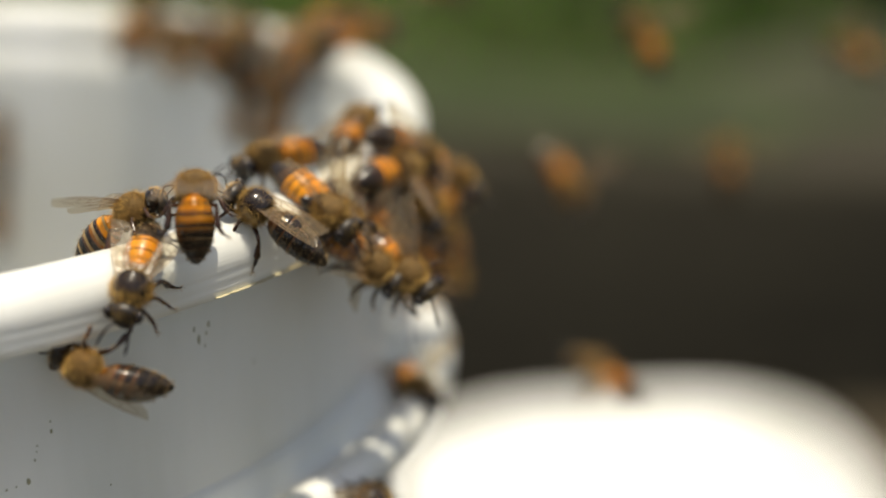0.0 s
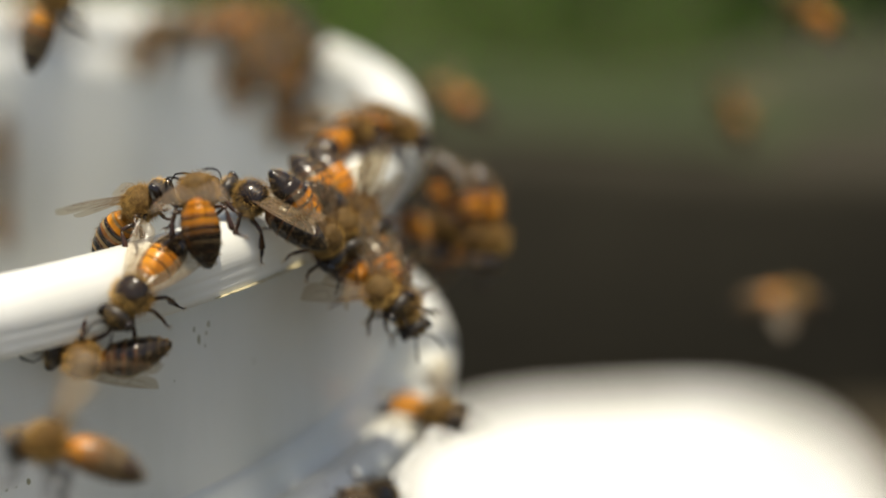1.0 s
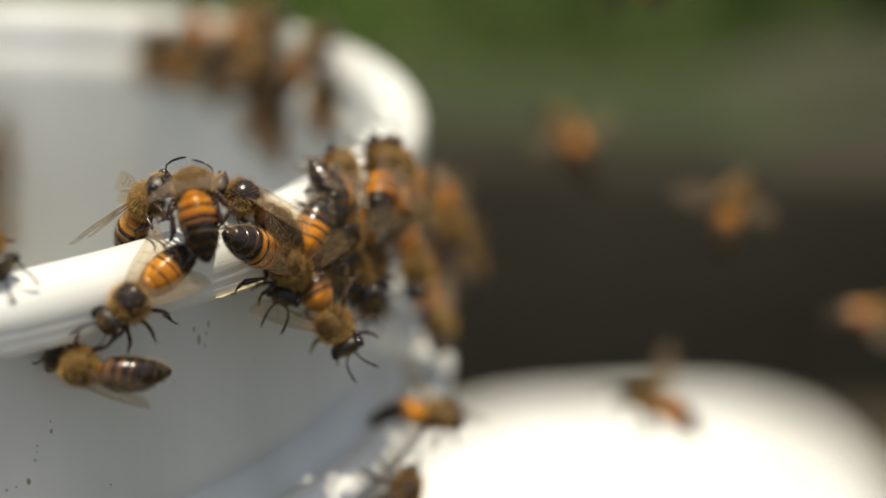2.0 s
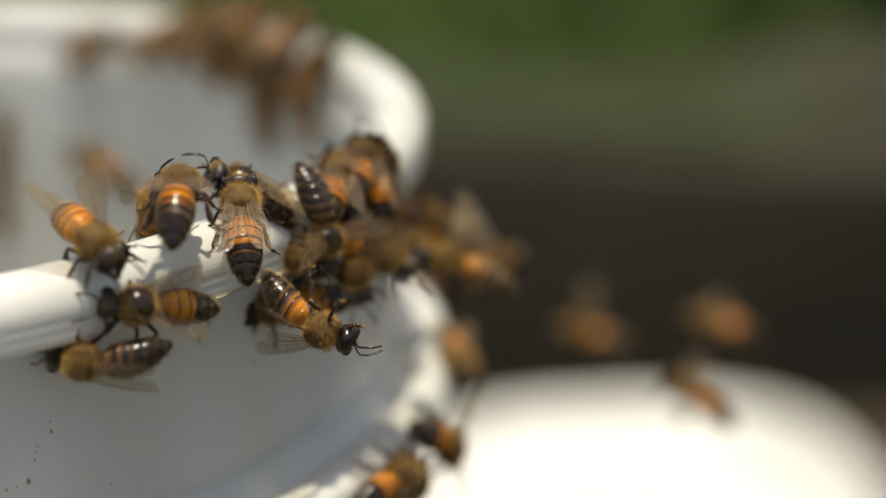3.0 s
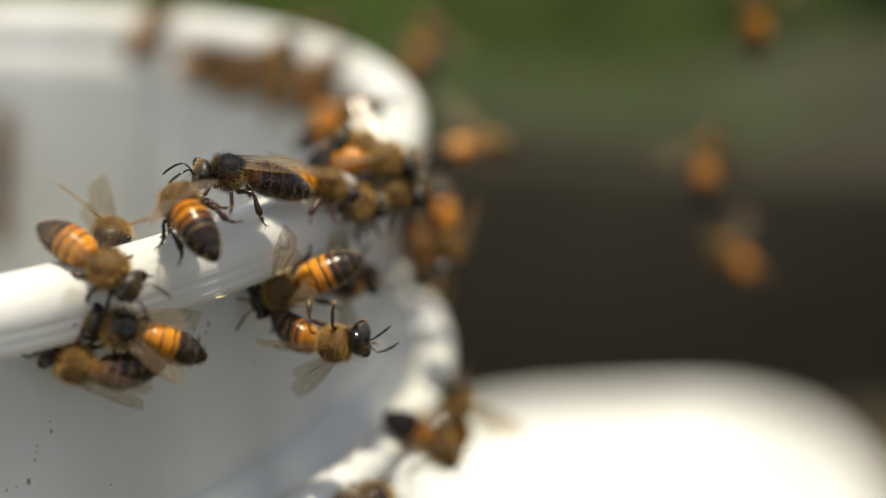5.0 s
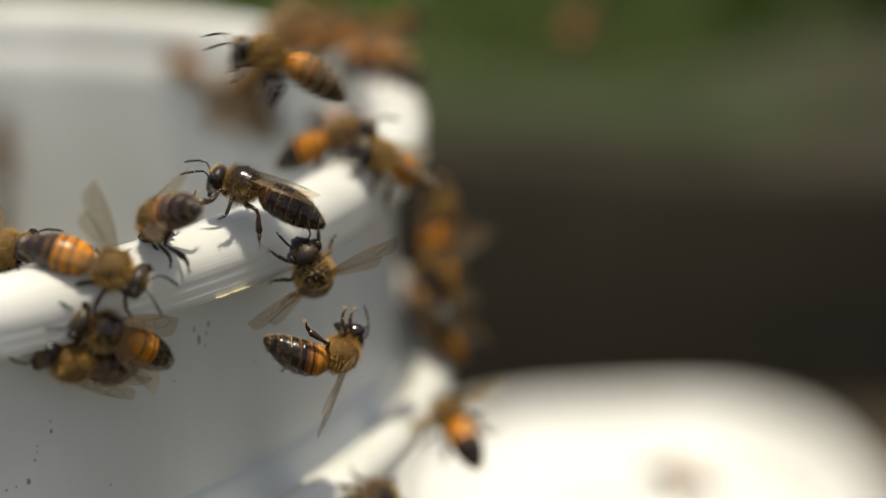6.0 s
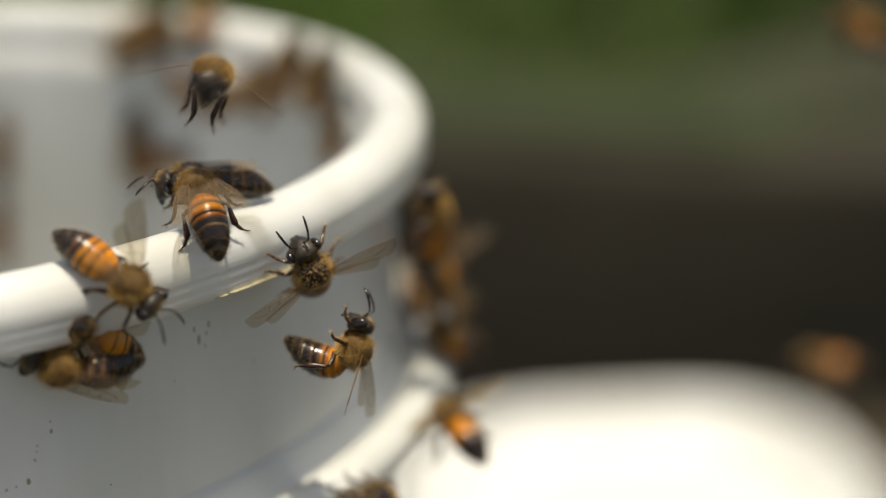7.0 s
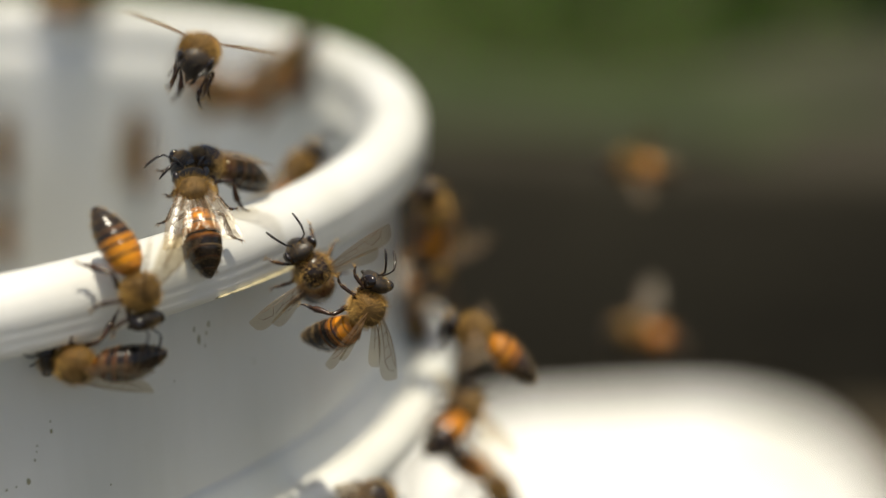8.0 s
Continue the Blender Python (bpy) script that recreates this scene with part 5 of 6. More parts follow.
    walk(BEES["fly_e"], [(0.00, pose(0.2142, 0.1447, 0.1797, 21, -2, 83)), (0.50, pose(0.1810, 0.1222, 0.1749, 11, -2, 86)), (1.00, pose(0.1756, 0.1320, 0.2061, 11, -2, 86)), (1.15, pose(0.1743, 0.1029, 0.1801, 34, -16, 12)),
        (1.30, pose(0.1730, 0.0737, 0.1540, 54, 3, -61)), (1.50, pose(0.1774, 0.0538, 0.1575, 17, 2, -84)), (1.70, pose(0.1787, 0.0496, 0.1438, 8, 2, -87)), (2.20, pose(0.2116, 0.0507, 0.1475, -11, 2, -94)),
        (3.00, pose(0.2149, 0.0500, 0.1453, 54, 3, -61)), (3.20, pose(0.2093, 0.0454, 0.1471, 39, -12, 10)), (3.40, pose(0.2036, 0.0407, 0.1490, 21, -2, 83)), (3.50, pose(0.1825, 0.0394, 0.1447, 21, -2, 83)),
        (3.60, pose(0.2032, 0.0374, 0.1384, 21, -2, 83)), (3.80, pose(0.1966, 0.0411, 0.1502, 16, -2, 84)), (4.00, pose(0.2152, 0.0521, 0.1518, 11, -2, 86)), (4.20, pose(0.1953, 0.0563, 0.1653, 11, -2, 86)),
        (4.35, pose(0.2152, 0.0521, 0.1518, 11, -2, 86)), (4.50, pose(0.1971, 0.0318, 0.1540, 11, -2, 86)), (5.20, pose(0.2206, 0.0745, 0.1566, 11, -2, 86)), (6.00, pose(0.2214, 0.0710, 0.1453, 11, -2, 86)),
        (7.00, pose(0.2198, 0.0674, 0.1340, 11, -2, 86)), (7.50, pose(0.1995, 0.0485, 0.1404, 7, -2, 88)), (8.00, pose(0.2159, 0.0487, 0.1409, 11, -2, 86))])
    walk(BEES["fly_f"], [(0.00, pose(0.1131, 0.0912, 0.2099, 21, -2, 83)), (0.50, pose(0.1051, 0.0699, 0.2087, 21, -2, 83)), (0.75, pose(0.0994, 0.0353, 0.2322, 2, -2, 89)), (1.00, pose(0.1096, 0.0349, 0.2309, 30, -2, 79)),
        (1.15, pose(0.1249, 0.0563, 0.1986, 44, -8, 9)), (1.30, pose(0.1401, 0.0776, 0.1664, 54, 3, -61)), (1.50, pose(0.1618, 0.1011, 0.1743, 54, 3, -61)), (1.70, pose(0.1565, 0.0988, 0.1671, 69, 2, -29)),
        (1.95, pose(0.1455, 0.0898, 0.1717, 51, -9, 25)), (2.20, pose(0.1345, 0.0807, 0.1764, 30, -2, 79)), (3.00, pose(0.1167, -0.0315, 0.1861, 19, -2, 94)), (3.20, pose(0.1143, -0.0485, 0.1986, 37, -2, 82)),
        (3.35, pose(0.1298, -0.0046, 0.1715, 21, -2, 83)), (3.50, pose(0.2281, 0.0674, 0.1337, -8, -2, 93)), (4.00, pose(0.2426, 0.0954, 0.1230, 11, -2, 86)), (8.00, pose(0.2426, 0.0954, 0.1230, 11, -2, 86))])
    walk(BEES["fly_g"], [(0.00, pose(0.0473, -0.1034, 0.1906, 8, 2, -87)), (0.30, pose(0.0664, -0.1062, 0.1819, 40, 19, -30)), (0.60, pose(0.0854, -0.1089, 0.1732, 71, 1, 28)), (0.70, pose(0.0843, -0.1089, 0.1817, 45, -8, 58)),
        (0.80, pose(0.0832, -0.1088, 0.1901, 18, -2, 89)), (1.00, pose(0.0689, -0.1089, 0.1900, 13, -2, 91)), (1.15, pose(0.0506, -0.1089, 0.1899, 8, -2, 92)), (2.00, pose(0.0268, -0.0359, 0.2054, 40, -1, 74)),
        (2.80, pose(0.0519, 0.0594, 0.1753, 30, -2, 79)), (3.00, pose(0.0464, 0.0608, 0.1796, 30, -2, 79)), (3.20, pose(0.0361, 0.0351, 0.1978, 30, -2, 79)), (3.45, pose(0.0272, -0.0324, 0.2167, 40, -1, 74)),
        (3.59, pose(0.0308, -0.0446, 0.2194, 40, 1, 37)), (3.73, pose(0.0344, -0.0569, 0.2221, 39, 2, -1)), (4.00, pose(0.0417, -0.0814, 0.2274, 36, 2, -75)), (4.30, pose(0.0543, -0.0825, 0.2240, 9, 2, -92)),
        (4.50, pose(0.0648, -0.0688, 0.2262, 12, 13, -97)), (4.70, pose(0.0778, -0.0750, 0.2479, 27, 2, -80)), (4.93, pose(0.0871, -0.0715, 0.2481, 32, 6, -29)), (5.17, pose(0.0965, -0.0679, 0.2483, 37, 4, 23)),
        (5.40, pose(0.1058, -0.0644, 0.2484, 40, -1, 74)), (5.80, pose(0.1044, -0.0701, 0.2302, 13, -2, 85)), (6.00, pose(0.0938, -0.0665, 0.2265, 23, -7, 97)), (6.20, pose(0.0581, -0.0705, 0.2221, 9, -2, 87)),
        (6.40, pose(0.0422, -0.0736, 0.2189, 21, -2, 83)), (8.00, pose(0.0384, -0.0747, 0.2155, 30, -2, 79))])
    walk(BEES["fly_h"], [(0.00, pose(0.0941, -0.0537, 0.2490, 54, 3, -61)), (0.45, pose(0.0810, -0.0549, 0.2451, 8, 2, -87)), (0.60, pose(0.0867, -0.0614, 0.2245, -3, 1, -102)), (0.80, pose(0.0940, -0.0546, 0.2461, 36, 2, -75)),
        (1.00, pose(0.0560, -0.0290, 0.2276, 54, 3, -61)), (1.15, pose(0.0693, -0.0417, 0.2370, 44, -8, 9)), (1.30, pose(0.0825, -0.0545, 0.2465, 30, -2, 79)), (1.50, pose(0.0764, -0.0547, 0.2459, 21, -2, 83)),
        (1.60, pose(0.0704, -0.0608, 0.2264, 11, -2, 86)), (1.90, pose(0.0650, -0.0543, 0.2470, 57, -1, 60)), (2.60, pose(0.1092, -0.0554, 0.2434, 11, -2, 86)), (2.80, pose(0.1101, -0.0687, 0.2196, 3, -3, 104)),
        (3.00, pose(0.1090, -0.0454, 0.2420, 17, -0, 50)), (6.00, pose(0.0932, -0.0450, 0.2433, 22, 2, 6)), (6.80, pose(0.0882, -0.0473, 0.2359, 12, 2, -6)), (6.87, pose(0.0870, -0.0540, 0.2323, -4, -2, -63)),
        (6.93, pose(0.0857, -0.0607, 0.2287, -9, -18, -119)), (7.00, pose(0.0845, -0.0674, 0.2251, 3, -17, 180)), (7.10, pose(0.0790, -0.0647, 0.2156, 27, -23, 111)), (7.20, pose(0.0736, -0.0619, 0.2060, 30, -0, 53)),
        (7.38, pose(0.0558, -0.0682, 0.2028, 30, -2, 79)), (7.50, pose(0.0452, -0.0678, 0.2039, 37, -0, 47)), (7.68, pose(0.0512, -0.0544, 0.2467, 23, 2, -1)), (7.85, pose(0.0786, -0.0556, 0.2429, 7, 2, -5)),
        (7.90, pose(0.0800, -0.0592, 0.2379, -8, -4, -61)), (7.95, pose(0.0814, -0.0629, 0.2329, -12, -21, -117)), (8.00, pose(0.0829, -0.0665, 0.2281, 1, -18, 180))])
    walk(BEES["fly_i"], [(0.00, pose(0.1710, 0.5293, 0.1698, 30, -2, 79)), (0.30, pose(0.2162, 0.0202, 0.1170, 11, -2, 86)), (0.50, pose(0.1911, 0.0221, 0.1229, 16, -2, 84)), (0.75, pose(0.1675, 0.0175, 0.1083, 16, -2, 84)),
        (1.00, pose(0.1662, 0.5293, 0.1699, 30, -2, 79)), (1.50, pose(0.1103, 0.1087, 0.1989, 30, -2, 79)), (2.20, pose(0.0947, 0.0964, 0.2264, 57, -1, 60)), (2.60, pose(0.1082, 0.0562, 0.1983, 38, 15, -12)),
        (3.00, pose(0.1217, 0.0159, 0.1702, 17, 2, -84)), (3.25, pose(0.1486, 0.0196, 0.1820, 27, 2, -80)), (3.50, pose(0.2428, 0.5257, 0.1583, 54, 3, -61)), (3.75, pose(0.2240, 0.2660, 0.1489, 53, -1, 3)),
        (4.00, pose(0.2052, 0.0063, 0.1394, 49, -1, 68)), (4.30, pose(0.1756, -0.0544, 0.1798, 30, -2, 79)), (4.40, pose(0.1671, -0.0396, 0.1937, 33, -2, 89)), (4.50, pose(0.2428, 0.5264, 0.1606, 57, -1, 60)),
        (8.00, pose(0.2188, 0.5266, 0.1614, 71, 1, 28))])
    walk(BEES["crowd_a"], [(0.00, pose(0.1099, -0.0299, 0.2045, -45, 39, -73)), (0.50, pose(0.1074, -0.0217, 0.2080, -16, 7, -78)), (1.00, pose(0.1031, -0.0283, 0.2084, 0, -0, -43)), (1.25, pose(0.1049, -0.0346, 0.2062, 12, 29, -13)),
        (1.50, pose(0.1066, -0.0410, 0.2040, 46, 45, 35)), (3.00, pose(0.1027, -0.0457, 0.2063, 20, 36, 8)), (3.50, pose(0.1035, -0.0440, 0.2063, 20, 37, 6)), (4.00, pose(0.1042, -0.0410, 0.2067, -6, 36, -35)),
        (4.25, pose(0.1003, -0.0096, 0.2026, 37, 51, -53)), (4.50, pose(0.0963, 0.0218, 0.1984, 100, 71, -43)), (4.90, pose(0.1068, 0.0540, 0.1962, 54, 39, -76)), (5.30, pose(0.1173, 0.0862, 0.1939, 36, 2, -75)),
        (6.00, pose(0.2428, 0.5264, 0.1606, 36, 2, -75)), (8.00, pose(0.2430, 0.5278, 0.1652, 54, 3, -61))])
    walk(BEES["crowd_b"], [(0.00, pose(0.1110, -0.0297, 0.1972, -59, -11, -101)), (0.50, pose(0.1131, -0.0209, 0.1947, -82, -18, -88)), (1.00, pose(0.1184, -0.0225, 0.1921, -72, -17, -90)), (1.50, pose(0.1110, -0.0297, 0.1972, -84, -17, -99)),
        (3.00, pose(0.1100, 0.0004, 0.1848, -22, -19, -89)), (3.50, pose(0.1100, -0.0302, 0.1956, -60, -14, -97)), (4.00, pose(0.1151, -0.0136, 0.1964, -82, -17, -89)), (4.50, pose(0.1110, -0.0310, 0.1985, -93, 44, -116)),
        (4.90, pose(0.1199, 0.0258, 0.1903, -17, 33, -78)), (5.30, pose(0.1288, 0.0826, 0.1822, 36, 2, -75)), (6.00, pose(0.2909, 0.5259, 0.1591, 36, 2, -75)), (8.00, pose(0.2910, 0.5274, 0.1637, 54, 3, -61))])
    walk(BEES["crowd_c"], [(0.00, pose(0.0902, -0.0463, 0.2080, 1, 1, 131)), (0.50, pose(0.0882, -0.0532, 0.2092, -8, -2, 93)), (0.67, pose(0.0911, -0.0571, 0.2071, -34, -18, 144)), (0.83, pose(0.0940, -0.0609, 0.2049, -62, -7, -163)),
        (1.00, pose(0.0969, -0.0648, 0.2028, -72, 21, -117)), (1.50, pose(0.0938, -0.0693, 0.1979, -104, 25, -132)), (2.25, pose(0.0907, -0.0709, 0.2023, -14, 57, -43)), (3.00, pose(0.0875, -0.0724, 0.2068, 37, 0, 6)),
        (3.12, pose(0.0871, -0.0720, 0.2070, 5, 34, -59)), (3.25, pose(0.0866, -0.0716, 0.2072, -41, 16, -134)), (3.50, pose(0.0853, -0.0681, 0.2097, -11, 2, -94)), (4.00, pose(0.0926, -0.0517, 0.2099, -21, 2, -97)),
        (4.25, pose(0.0924, -0.0580, 0.2099, -7, 11, -28)), (4.50, pose(0.0921, -0.0506, 0.2072, 10, 2, 33)), (4.90, pose(0.0955, -0.0582, 0.2070, -11, 14, -30)), (5.30, pose(0.0987, -0.0521, 0.2040, -30, 2, -101)),
        (5.80, pose(0.1023, -0.0527, 0.2019, -35, 1, -104)), (6.05, pose(0.1375, 0.5303, 0.1731, -40, 1, -106)), (7.03, pose(0.1302, 0.5304, 0.1733, -2, 7, -91)), (8.00, pose(0.1230, 0.5305, 0.1736, 36, 2, -75))])
    walk(BEES["crowd_d"], [(0.00, pose(0.1021, -0.0519, 0.1979, -60, 36, -153)), (0.50, pose(0.1012, -0.0526, 0.1956, -70, 16, -170)), (1.00, pose(0.1024, -0.0526, 0.1956, -65, 28, -160)), (1.50, pose(0.1023, -0.0519, 0.1945, -73, 3, -178)),
        (3.00, pose(0.0926, -0.0609, 0.1993, -67, 24, -164)), (3.50, pose(0.0984, -0.0562, 0.1943, -71, 11, -172)), (4.00, pose(0.1000, -0.0538, 0.1952, -69, 20, -167)), (4.25, pose(0.0991, -0.0590, 0.1949, -33, 75, -143)),
        (4.50, pose(0.0982, -0.0641, 0.1945, 106, 44, -15)), (4.70, pose(0.0988, -0.0575, 0.1975, 46, 56, -49)), (4.90, pose(0.0995, -0.0509, 0.2005, -13, 42, -81)), (5.30, pose(0.1023, -0.0367, 0.2030, 36, 2, -75)),
        (6.00, pose(0.1469, 0.5288, 0.1682, 36, 2, -75)), (8.00, pose(0.1471, 0.5302, 0.1728, 36, 2, -75))])
    walk(BEES["crowd_e"], [(0.00, pose(0.1157, 0.0346, 0.1644, -87, -17, -90)), (0.50, pose(0.1157, -0.0016, 0.1811, -87, -17, -90)), (1.00, pose(0.1219, -0.0249, 0.1899, -87, -17, -91)), (1.50, pose(0.1210, 0.0107, 0.1870, -71, -1, -152)),
        (2.30, pose(0.1118, -0.0004, 0.1809, -72, -18, -90)), (3.00, pose(0.1059, -0.0290, 0.1899, -83, 48, -107)), (3.25, pose(0.1075, 0.0047, 0.1766, -53, 15, -133)), (3.50, pose(0.1092, 0.0385, 0.1634, -15, -0, -170)),
        (3.75, pose(0.1099, 0.0030, 0.1812, -60, 8, -134)), (4.00, pose(0.1106, -0.0325, 0.1989, -99, 38, -112)), (4.50, pose(0.1119, 0.0400, 0.1628, -87, -17, -88)), (5.25, pose(0.1108, 0.0277, 0.1630, -47, -23, -137)),
        (6.00, pose(0.1098, 0.0154, 0.1633, -16, 0, -178)), (8.00, pose(0.1092, 0.0217, 0.1633, -16, 0, -178))])
    walk(BEES["far_h"], [(0.00, pose(0.0516, 0.0862, 0.2045, 54, 14, -41)), (0.50, pose(0.0516, 0.0854, 0.2035, 62, 19, -41)), (1.00, pose(0.0539, 0.0832, 0.1991, 98, 34, -28)), (1.50, pose(0.0844, 0.0531, 0.2031, 66, 19, -66)),
        (3.00, pose(0.0695, 0.0715, 0.2033, 62, 29, -59)), (3.50, pose(0.0776, 0.0640, 0.1953, 124, 39, -14)), (4.00, pose(0.0735, 0.0704, 0.1929, 85, 72, -51)), (4.50, pose(0.0648, 0.0780, 0.1944, 176, 45, 45)),
        (5.25, pose(0.0778, 0.0700, 0.2011, 41, 55, -77)), (6.00, pose(0.0907, 0.0621, 0.2078, 8, -12, -89)), (6.25, pose(0.0745, 0.0727, 0.2003, 25, 34, -89)), (6.50, pose(0.0582, 0.0834, 0.1929, 84, 73, -41)),
        (7.00, pose(0.0529, 0.0843, 0.2025, 60, 52, -57)), (7.50, pose(0.0663, 0.0754, 0.1955, 130, 41, -5)), (8.00, pose(0.0829, 0.0545, 0.1984, 104, 54, -40))])
    walk(BEES["far_i"], [(0.00, pose(0.0745, 0.0690, 0.1885, 88, 8, -47)), (0.50, pose(0.0748, 0.0688, 0.1932, 88, 25, -48)), (1.00, pose(0.0794, 0.0595, 0.2008, 83, 35, -57)), (1.50, pose(0.0759, 0.0677, 0.1911, 88, 26, -49)),
        (3.00, pose(0.0657, 0.0762, 0.2048, 41, 37, -75)), (3.50, pose(0.0823, 0.0599, 0.1927, 88, 16, -54)), (4.00, pose(0.0718, 0.0718, 0.1867, 86, 65, -49)), (4.50, pose(0.0839, 0.0546, 0.1961, 127, 51, -12)),
        (5.25, pose(0.0954, 0.0359, 0.2019, 14, 51, -128)), (6.00, pose(0.1069, 0.0172, 0.2078, -6, -9, -155)), (6.25, pose(0.0968, 0.0356, 0.2070, 16, 2, -99)), (6.50, pose(0.0867, 0.0540, 0.2062, 37, -11, -44)),
        (7.00, pose(0.0493, 0.0885, 0.1785, 88, 7, -29)), (7.50, pose(0.0491, 0.0886, 0.1760, 88, 7, -29)), (8.00, pose(0.0492, 0.0886, 0.1773, 88, 7, -29))])
    walk(BEES["far_j"], [(0.00, pose(0.0955, 0.0557, 0.2089, 8, -11, -89)), (0.50, pose(0.0948, 0.0449, 0.2077, 15, 3, -77)), (1.00, pose(0.0880, 0.0461, 0.2023, 71, 27, -71)), (1.50, pose(0.0719, 0.0681, 0.2004, 85, 51, -50)),
        (3.00, pose(0.0797, 0.0630, 0.1920, 88, 15, -52)), (3.50, pose(0.0644, 0.0759, 0.2026, 69, 23, -49)), (4.00, pose(0.0916, 0.0376, 0.2007, 83, 43, -72)), (4.25, pose(0.0913, 0.0401, 0.1980, 126, 60, 10)),
        (4.50, pose(0.0911, 0.0426, 0.1953, 158, 36, 82)), (5.25, pose(0.0956, 0.0439, 0.2014, 38, 61, -50)), (6.00, pose(0.1001, 0.0452, 0.2075, 17, -8, -87)), (6.25, pose(0.0868, 0.0578, 0.2002, 32, 37, -91)),
        (6.50, pose(0.0735, 0.0704, 0.1929, 81, 79, -55)), (7.00, pose(0.0694, 0.0741, 0.1886, 81, 79, -52)), (7.50, pose(0.0759, 0.0677, 0.1911, 82, 78, -56)), (8.00, pose(0.0707, 0.0729, 0.1889, 81, 79, -53))])
    walk(BEES["far_k"], [(0.00, pose(0.0631, 0.0768, 0.2013, 76, 48, -50)), (0.50, pose(0.0605, 0.0788, 0.2009, 77, 56, -48)), (1.00, pose(0.0844, 0.0542, 0.2040, 59, 9, -63)), (1.50, pose(0.0573, 0.0825, 0.1955, 126, 30, -11)),
        (3.00, pose(0.0701, 0.0711, 0.2033, 61, 29, -59)), (3.50, pose(0.0675, 0.0726, 0.2014, 77, 39, -51)), (4.00, pose(0.0545, 0.0830, 0.1985, 104, 34, -26)), (4.50, pose(0.0710, 0.0727, 0.1936, 81, 79, -53)),
        (6.00, pose(0.0872, 0.0555, 0.2070, 16, 22, -110)), (6.50, pose(0.0570, 0.0841, 0.1940, 117, 71, -8)), (7.00, pose(0.0553, 0.0824, 0.2004, 83, 65, -40)), (7.50, pose(0.0710, 0.0729, 0.1930, 84, 72, -50)),
        (8.00, pose(0.0689, 0.0746, 0.1903, 81, 79, -52))])
    walk(BEES["far_l"], [(0.00, pose(0.0751, 0.0664, 0.2041, -4, 59, -143)), (0.50, pose(0.0868, 0.0477, 0.2008, 80, 54, -70)), (1.00, pose(0.0761, 0.0676, 0.1934, 88, 36, -50)), (1.50, pose(0.0868, 0.0506, 0.2046, 53, 17, -72)),
        (3.00, pose(0.0911, 0.0398, 0.2024, 70, 27, -76)), (3.50, pose(0.0819, 0.0560, 0.2004, 86, 53, -59)), (4.00, pose(0.0831, 0.0540, 0.2007, 77, 65, -68)), (4.50, pose(0.0888, 0.0459, 0.1962, 131, 57, -8)),
        (5.25, pose(0.0955, 0.0366, 0.2020, 54, 32, -49)), (6.00, pose(0.1022, 0.0273, 0.2079, 8, -5, -42)), (6.50, pose(0.0952, 0.0330, 0.2048, 49, -23, -52)), (7.00, pose(0.0916, 0.0376, 0.2007, 84, 31, -71)),
        (7.50, pose(0.0839, 0.0546, 0.1961, 115, 39, -29)), (8.00, pose(0.0848, 0.0514, 0.1990, 100, 45, -52))])
    walk(BEES["far_m"], [(0.00, pose(0.0834, 0.0582, 0.1913, 88, 16, -56)), (0.50, pose(0.0960, 0.0406, 0.2074, 20, -1, -65)), (1.00, pose(0.0859, 0.0542, 0.1922, 88, 17, -58)), (1.50, pose(0.0776, 0.0655, 0.1880, 88, 8, -50)),
        (3.00, pose(0.0780, 0.0616, 0.1982, 108, 42, -39)), (3.50, pose(0.0758, 0.0648, 0.2032, 53, 48, -79)), (4.00, pose(0.0745, 0.0692, 0.1890, 85, 72, -52)), (4.50, pose(0.0755, 0.0645, 0.1982, 126, 67, -16)),
        (6.00, pose(0.0707, 0.0729, 0.1889, 88, 34, -45)), (6.50, pose(0.0786, 0.0645, 0.1940, 111, 47, -34)), (7.00, pose(0.0761, 0.0676, 0.1934, 87, 52, -51)), (7.50, pose(0.0789, 0.0621, 0.1957, 126, 45, -12)),
        (8.00, pose(0.0800, 0.0621, 0.1945, 132, 39, -2))])
    walk(BEES["crowd_f"], [(0.00, pose(0.0984, -0.0547, 0.2022, -56, 40, -149)), (0.50, pose(0.1010, -0.0525, 0.1994, -69, 20, -167)), (1.00, pose(0.1010, -0.0496, 0.2019, -63, 32, -157)), (1.50, pose(0.1039, -0.0474, 0.1956, -73, 3, -178)),
        (3.00, pose(0.1007, -0.0531, 0.1941, -72, 7, -175)), (3.50, pose(0.1024, -0.0460, 0.2000, -72, 7, -175)), (4.00, pose(0.1032, -0.0463, 0.1992, -70, 16, -170)), (4.50, pose(0.1077, -0.0289, 0.1844, -51, -22, -147)),
        (4.85, pose(0.1038, -0.0431, 0.2025, -19, 28, -118)), (5.20, pose(0.1075, -0.0355, 0.2069, 17, 2, -84)), (5.70, pose(0.1948, 0.5269, 0.1621, 36, 2, -75)), (8.00, pose(0.2190, 0.5281, 0.1659, 36, 2, -75))])
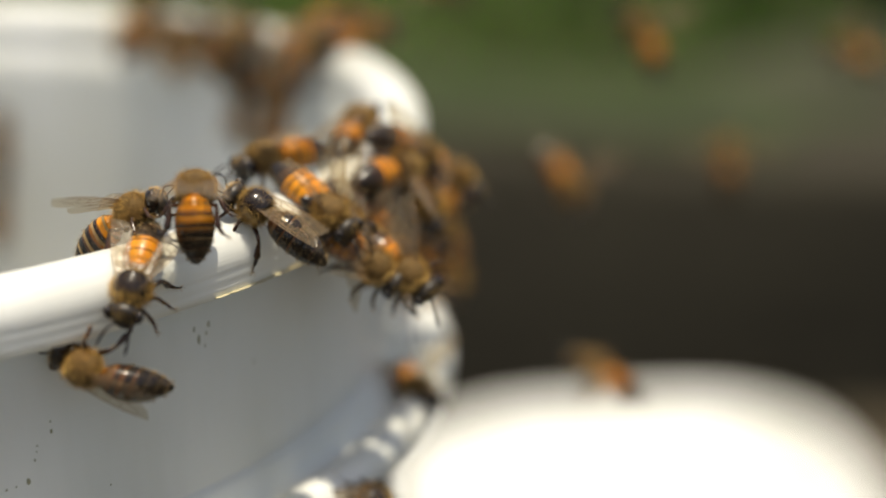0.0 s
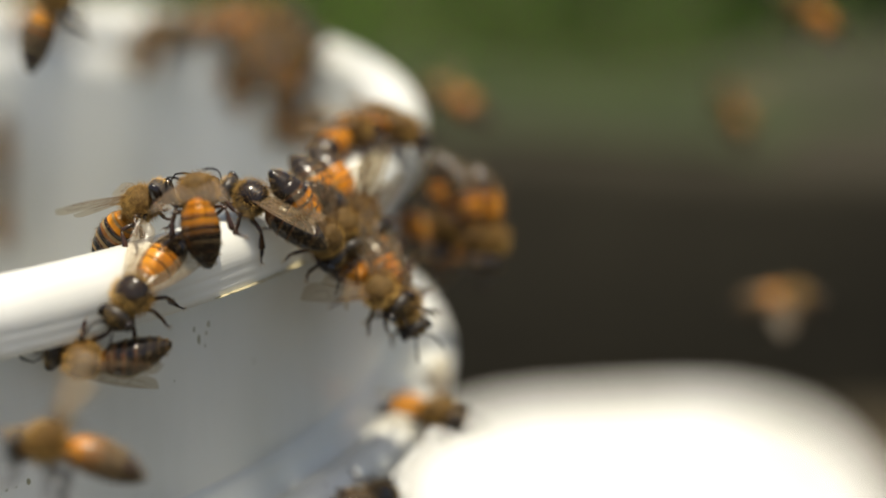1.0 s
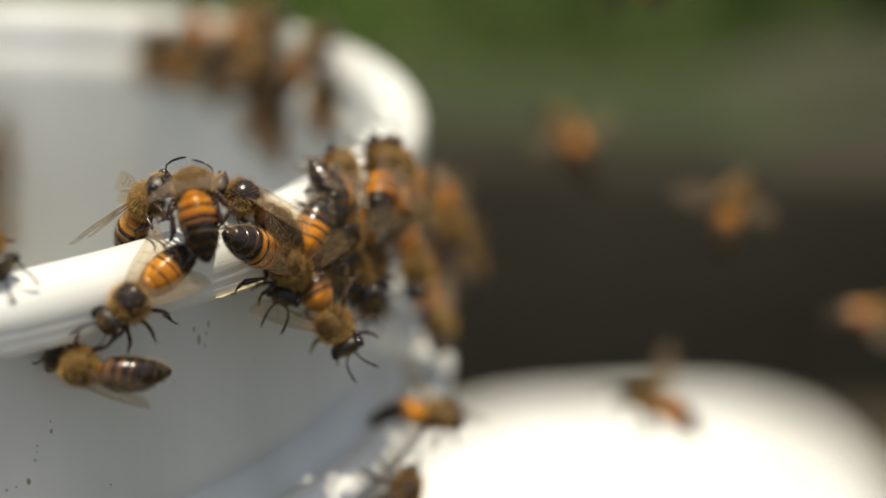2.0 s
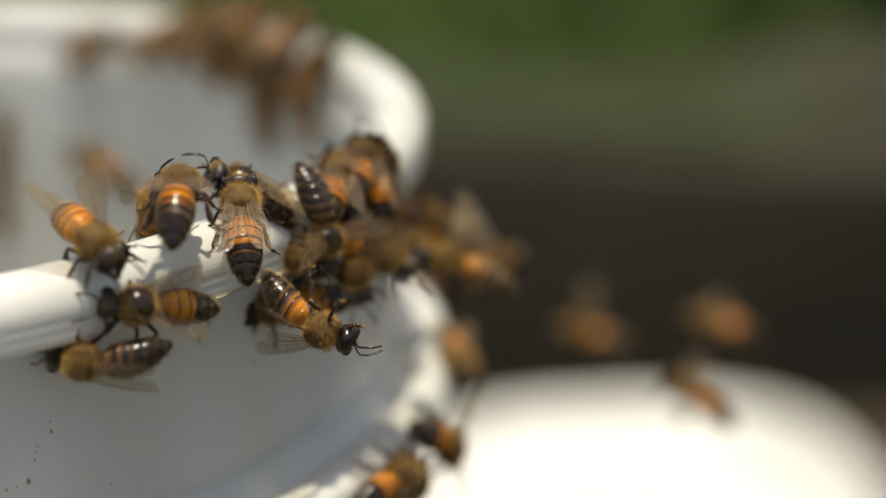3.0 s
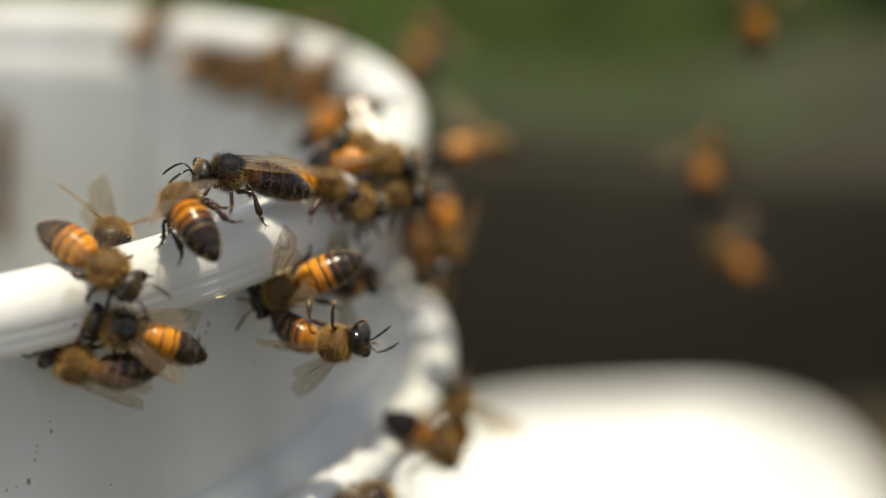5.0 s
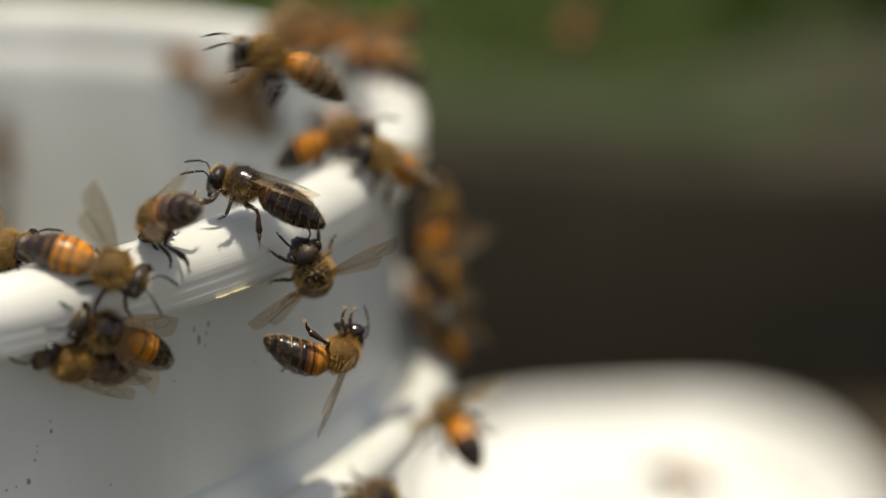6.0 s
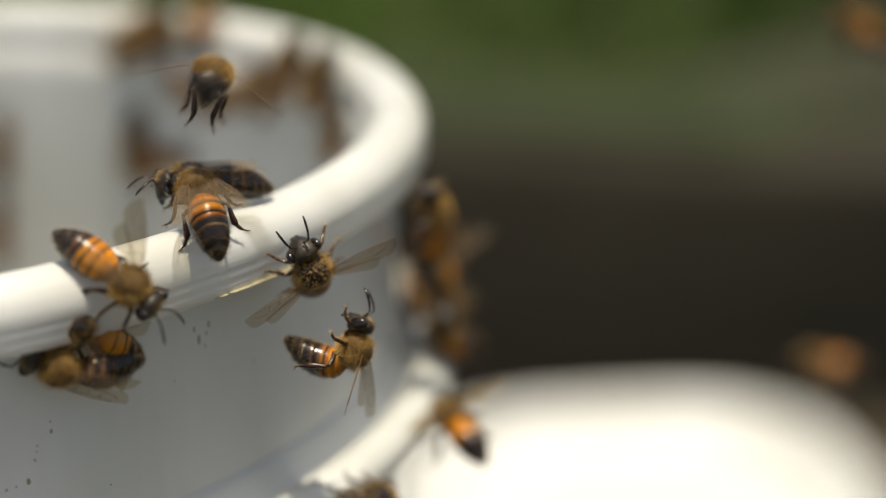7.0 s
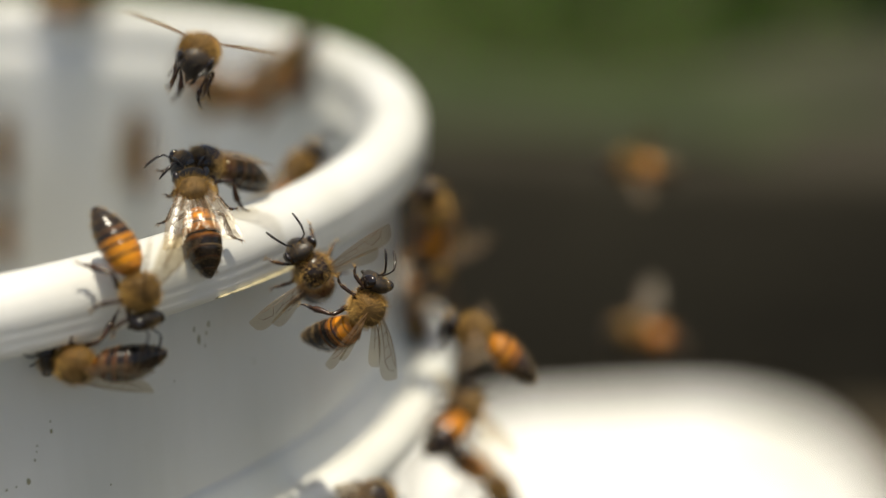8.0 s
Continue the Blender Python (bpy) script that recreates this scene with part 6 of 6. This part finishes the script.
    walk(BEES["crowd_g"], [(0.00, pose(0.1055, -0.0447, 0.1943, -67, 24, -164)), (0.50, pose(0.1062, -0.0441, 0.1928, -72, 7, -175)), (1.00, pose(0.1053, -0.0469, 0.1906, -67, 24, -164)), (1.50, pose(0.0992, -0.0551, 0.1943, -72, 7, -175)),
        (3.00, pose(0.1043, -0.0479, 0.1940, -47, 47, -139)), (3.50, pose(0.0965, -0.0568, 0.1958, -63, 32, -157)), (4.00, pose(0.0961, -0.0567, 0.1958, -67, 24, -164)), (4.25, pose(0.1045, -0.0402, 0.1917, -64, -11, -137)),
        (4.50, pose(0.1129, -0.0237, 0.1877, -81, -43, -103)), (4.67, pose(0.1090, -0.0338, 0.1930, -46, -9, -123)), (4.85, pose(0.1051, -0.0439, 0.1983, -18, 29, -120)), (5.20, pose(0.1091, -0.0367, 0.2028, 27, 2, -80)),
        (5.75, pose(0.2188, 0.5266, 0.1614, 36, 2, -75)), (8.00, pose(0.2430, 0.5278, 0.1652, 36, 2, -75))])
    walk(BEES["far_n"], [(0.00, pose(0.0720, 0.0688, 0.2026, 64, 43, -65)), (0.50, pose(0.0669, 0.0747, 0.2039, 59, 14, -50)), (1.00, pose(0.0741, 0.0667, 0.1972, 115, 40, -29)), (1.50, pose(0.0770, 0.0626, 0.2014, 79, 19, -54)),
        (3.00, pose(0.0717, 0.0686, 0.1980, 111, 45, -31)), (3.50, pose(0.0593, 0.0818, 0.2051, 38, 35, -72)), (4.00, pose(0.0652, 0.0758, 0.1967, 136, 54, -1)), (4.50, pose(0.0588, 0.0805, 0.1971, 140, 61, 10)),
        (4.75, pose(0.0602, 0.0793, 0.1973, 138, 63, 7)), (5.03, pose(0.0864, 0.1036, 0.1953, 61, 44, -62)), (5.30, pose(0.1127, 0.1279, 0.1932, 36, 2, -75)), (5.70, pose(0.1707, 0.5264, 0.1606, 36, 2, -75)),
        (8.00, pose(0.1948, 0.5269, 0.1621, 54, 3, -61))])
    walk(BEES["far_o"], [(0.00, pose(0.0842, 0.0525, 0.1988, 100, 29, -53)), (0.50, pose(0.0795, 0.0609, 0.2039, 60, 12, -59)), (1.00, pose(0.0807, 0.0608, 0.2050, 45, 24, -75)), (1.50, pose(0.0821, 0.0600, 0.1904, 88, 8, -54)),
        (3.00, pose(0.0768, 0.0689, 0.2070, 28, 4, -56)), (3.25, pose(0.0754, 0.0678, 0.2021, 66, 27, -51)), (3.50, pose(0.0741, 0.0667, 0.1972, 115, 40, -29)), (4.00, pose(0.0713, 0.0711, 0.1951, 144, 46, 7)),
        (4.50, pose(0.0782, 0.0611, 0.2005, 78, 71, -63)), (4.75, pose(0.0794, 0.0595, 0.2008, 72, 70, -70)), (5.30, pose(0.1127, 0.1279, 0.1932, 36, 2, -75)), (5.70, pose(0.1707, 0.5264, 0.1606, 36, 2, -75)),
        (8.00, pose(0.1948, 0.5269, 0.1621, 54, 3, -61))])
    walk(BEES["far_p"], [(0.00, pose(0.0891, 0.0512, 0.2066, 25, 22, -99)), (0.50, pose(0.0720, 0.0695, 0.2036, 55, 37, -68)), (1.00, pose(0.0706, 0.0737, 0.2063, 32, 22, -76)), (1.50, pose(0.0718, 0.0729, 0.2064, 34, 12, -61)),
        (3.00, pose(0.0855, 0.0552, 0.2060, 41, 2, -59)), (3.50, pose(0.0860, 0.0543, 0.1938, 88, 17, -58)), (4.00, pose(0.0880, 0.0458, 0.2012, 75, 53, -75)), (4.50, pose(0.0692, 0.0710, 0.1987, 117, 69, -19)),
        (4.75, pose(0.0705, 0.0698, 0.1989, 113, 70, -24)), (5.03, pose(0.0916, 0.0989, 0.1961, 55, 40, -71)), (5.30, pose(0.1127, 0.1279, 0.1932, 36, 2, -75)), (5.70, pose(0.1707, 0.5264, 0.1606, 36, 2, -75)),
        (8.00, pose(0.1948, 0.5269, 0.1621, 54, 3, -61))])
    for seed, (key, thing) in enumerate(BEES.items()):
        stir(key, thing, seed, HOLD[key] == "flying")


motions()
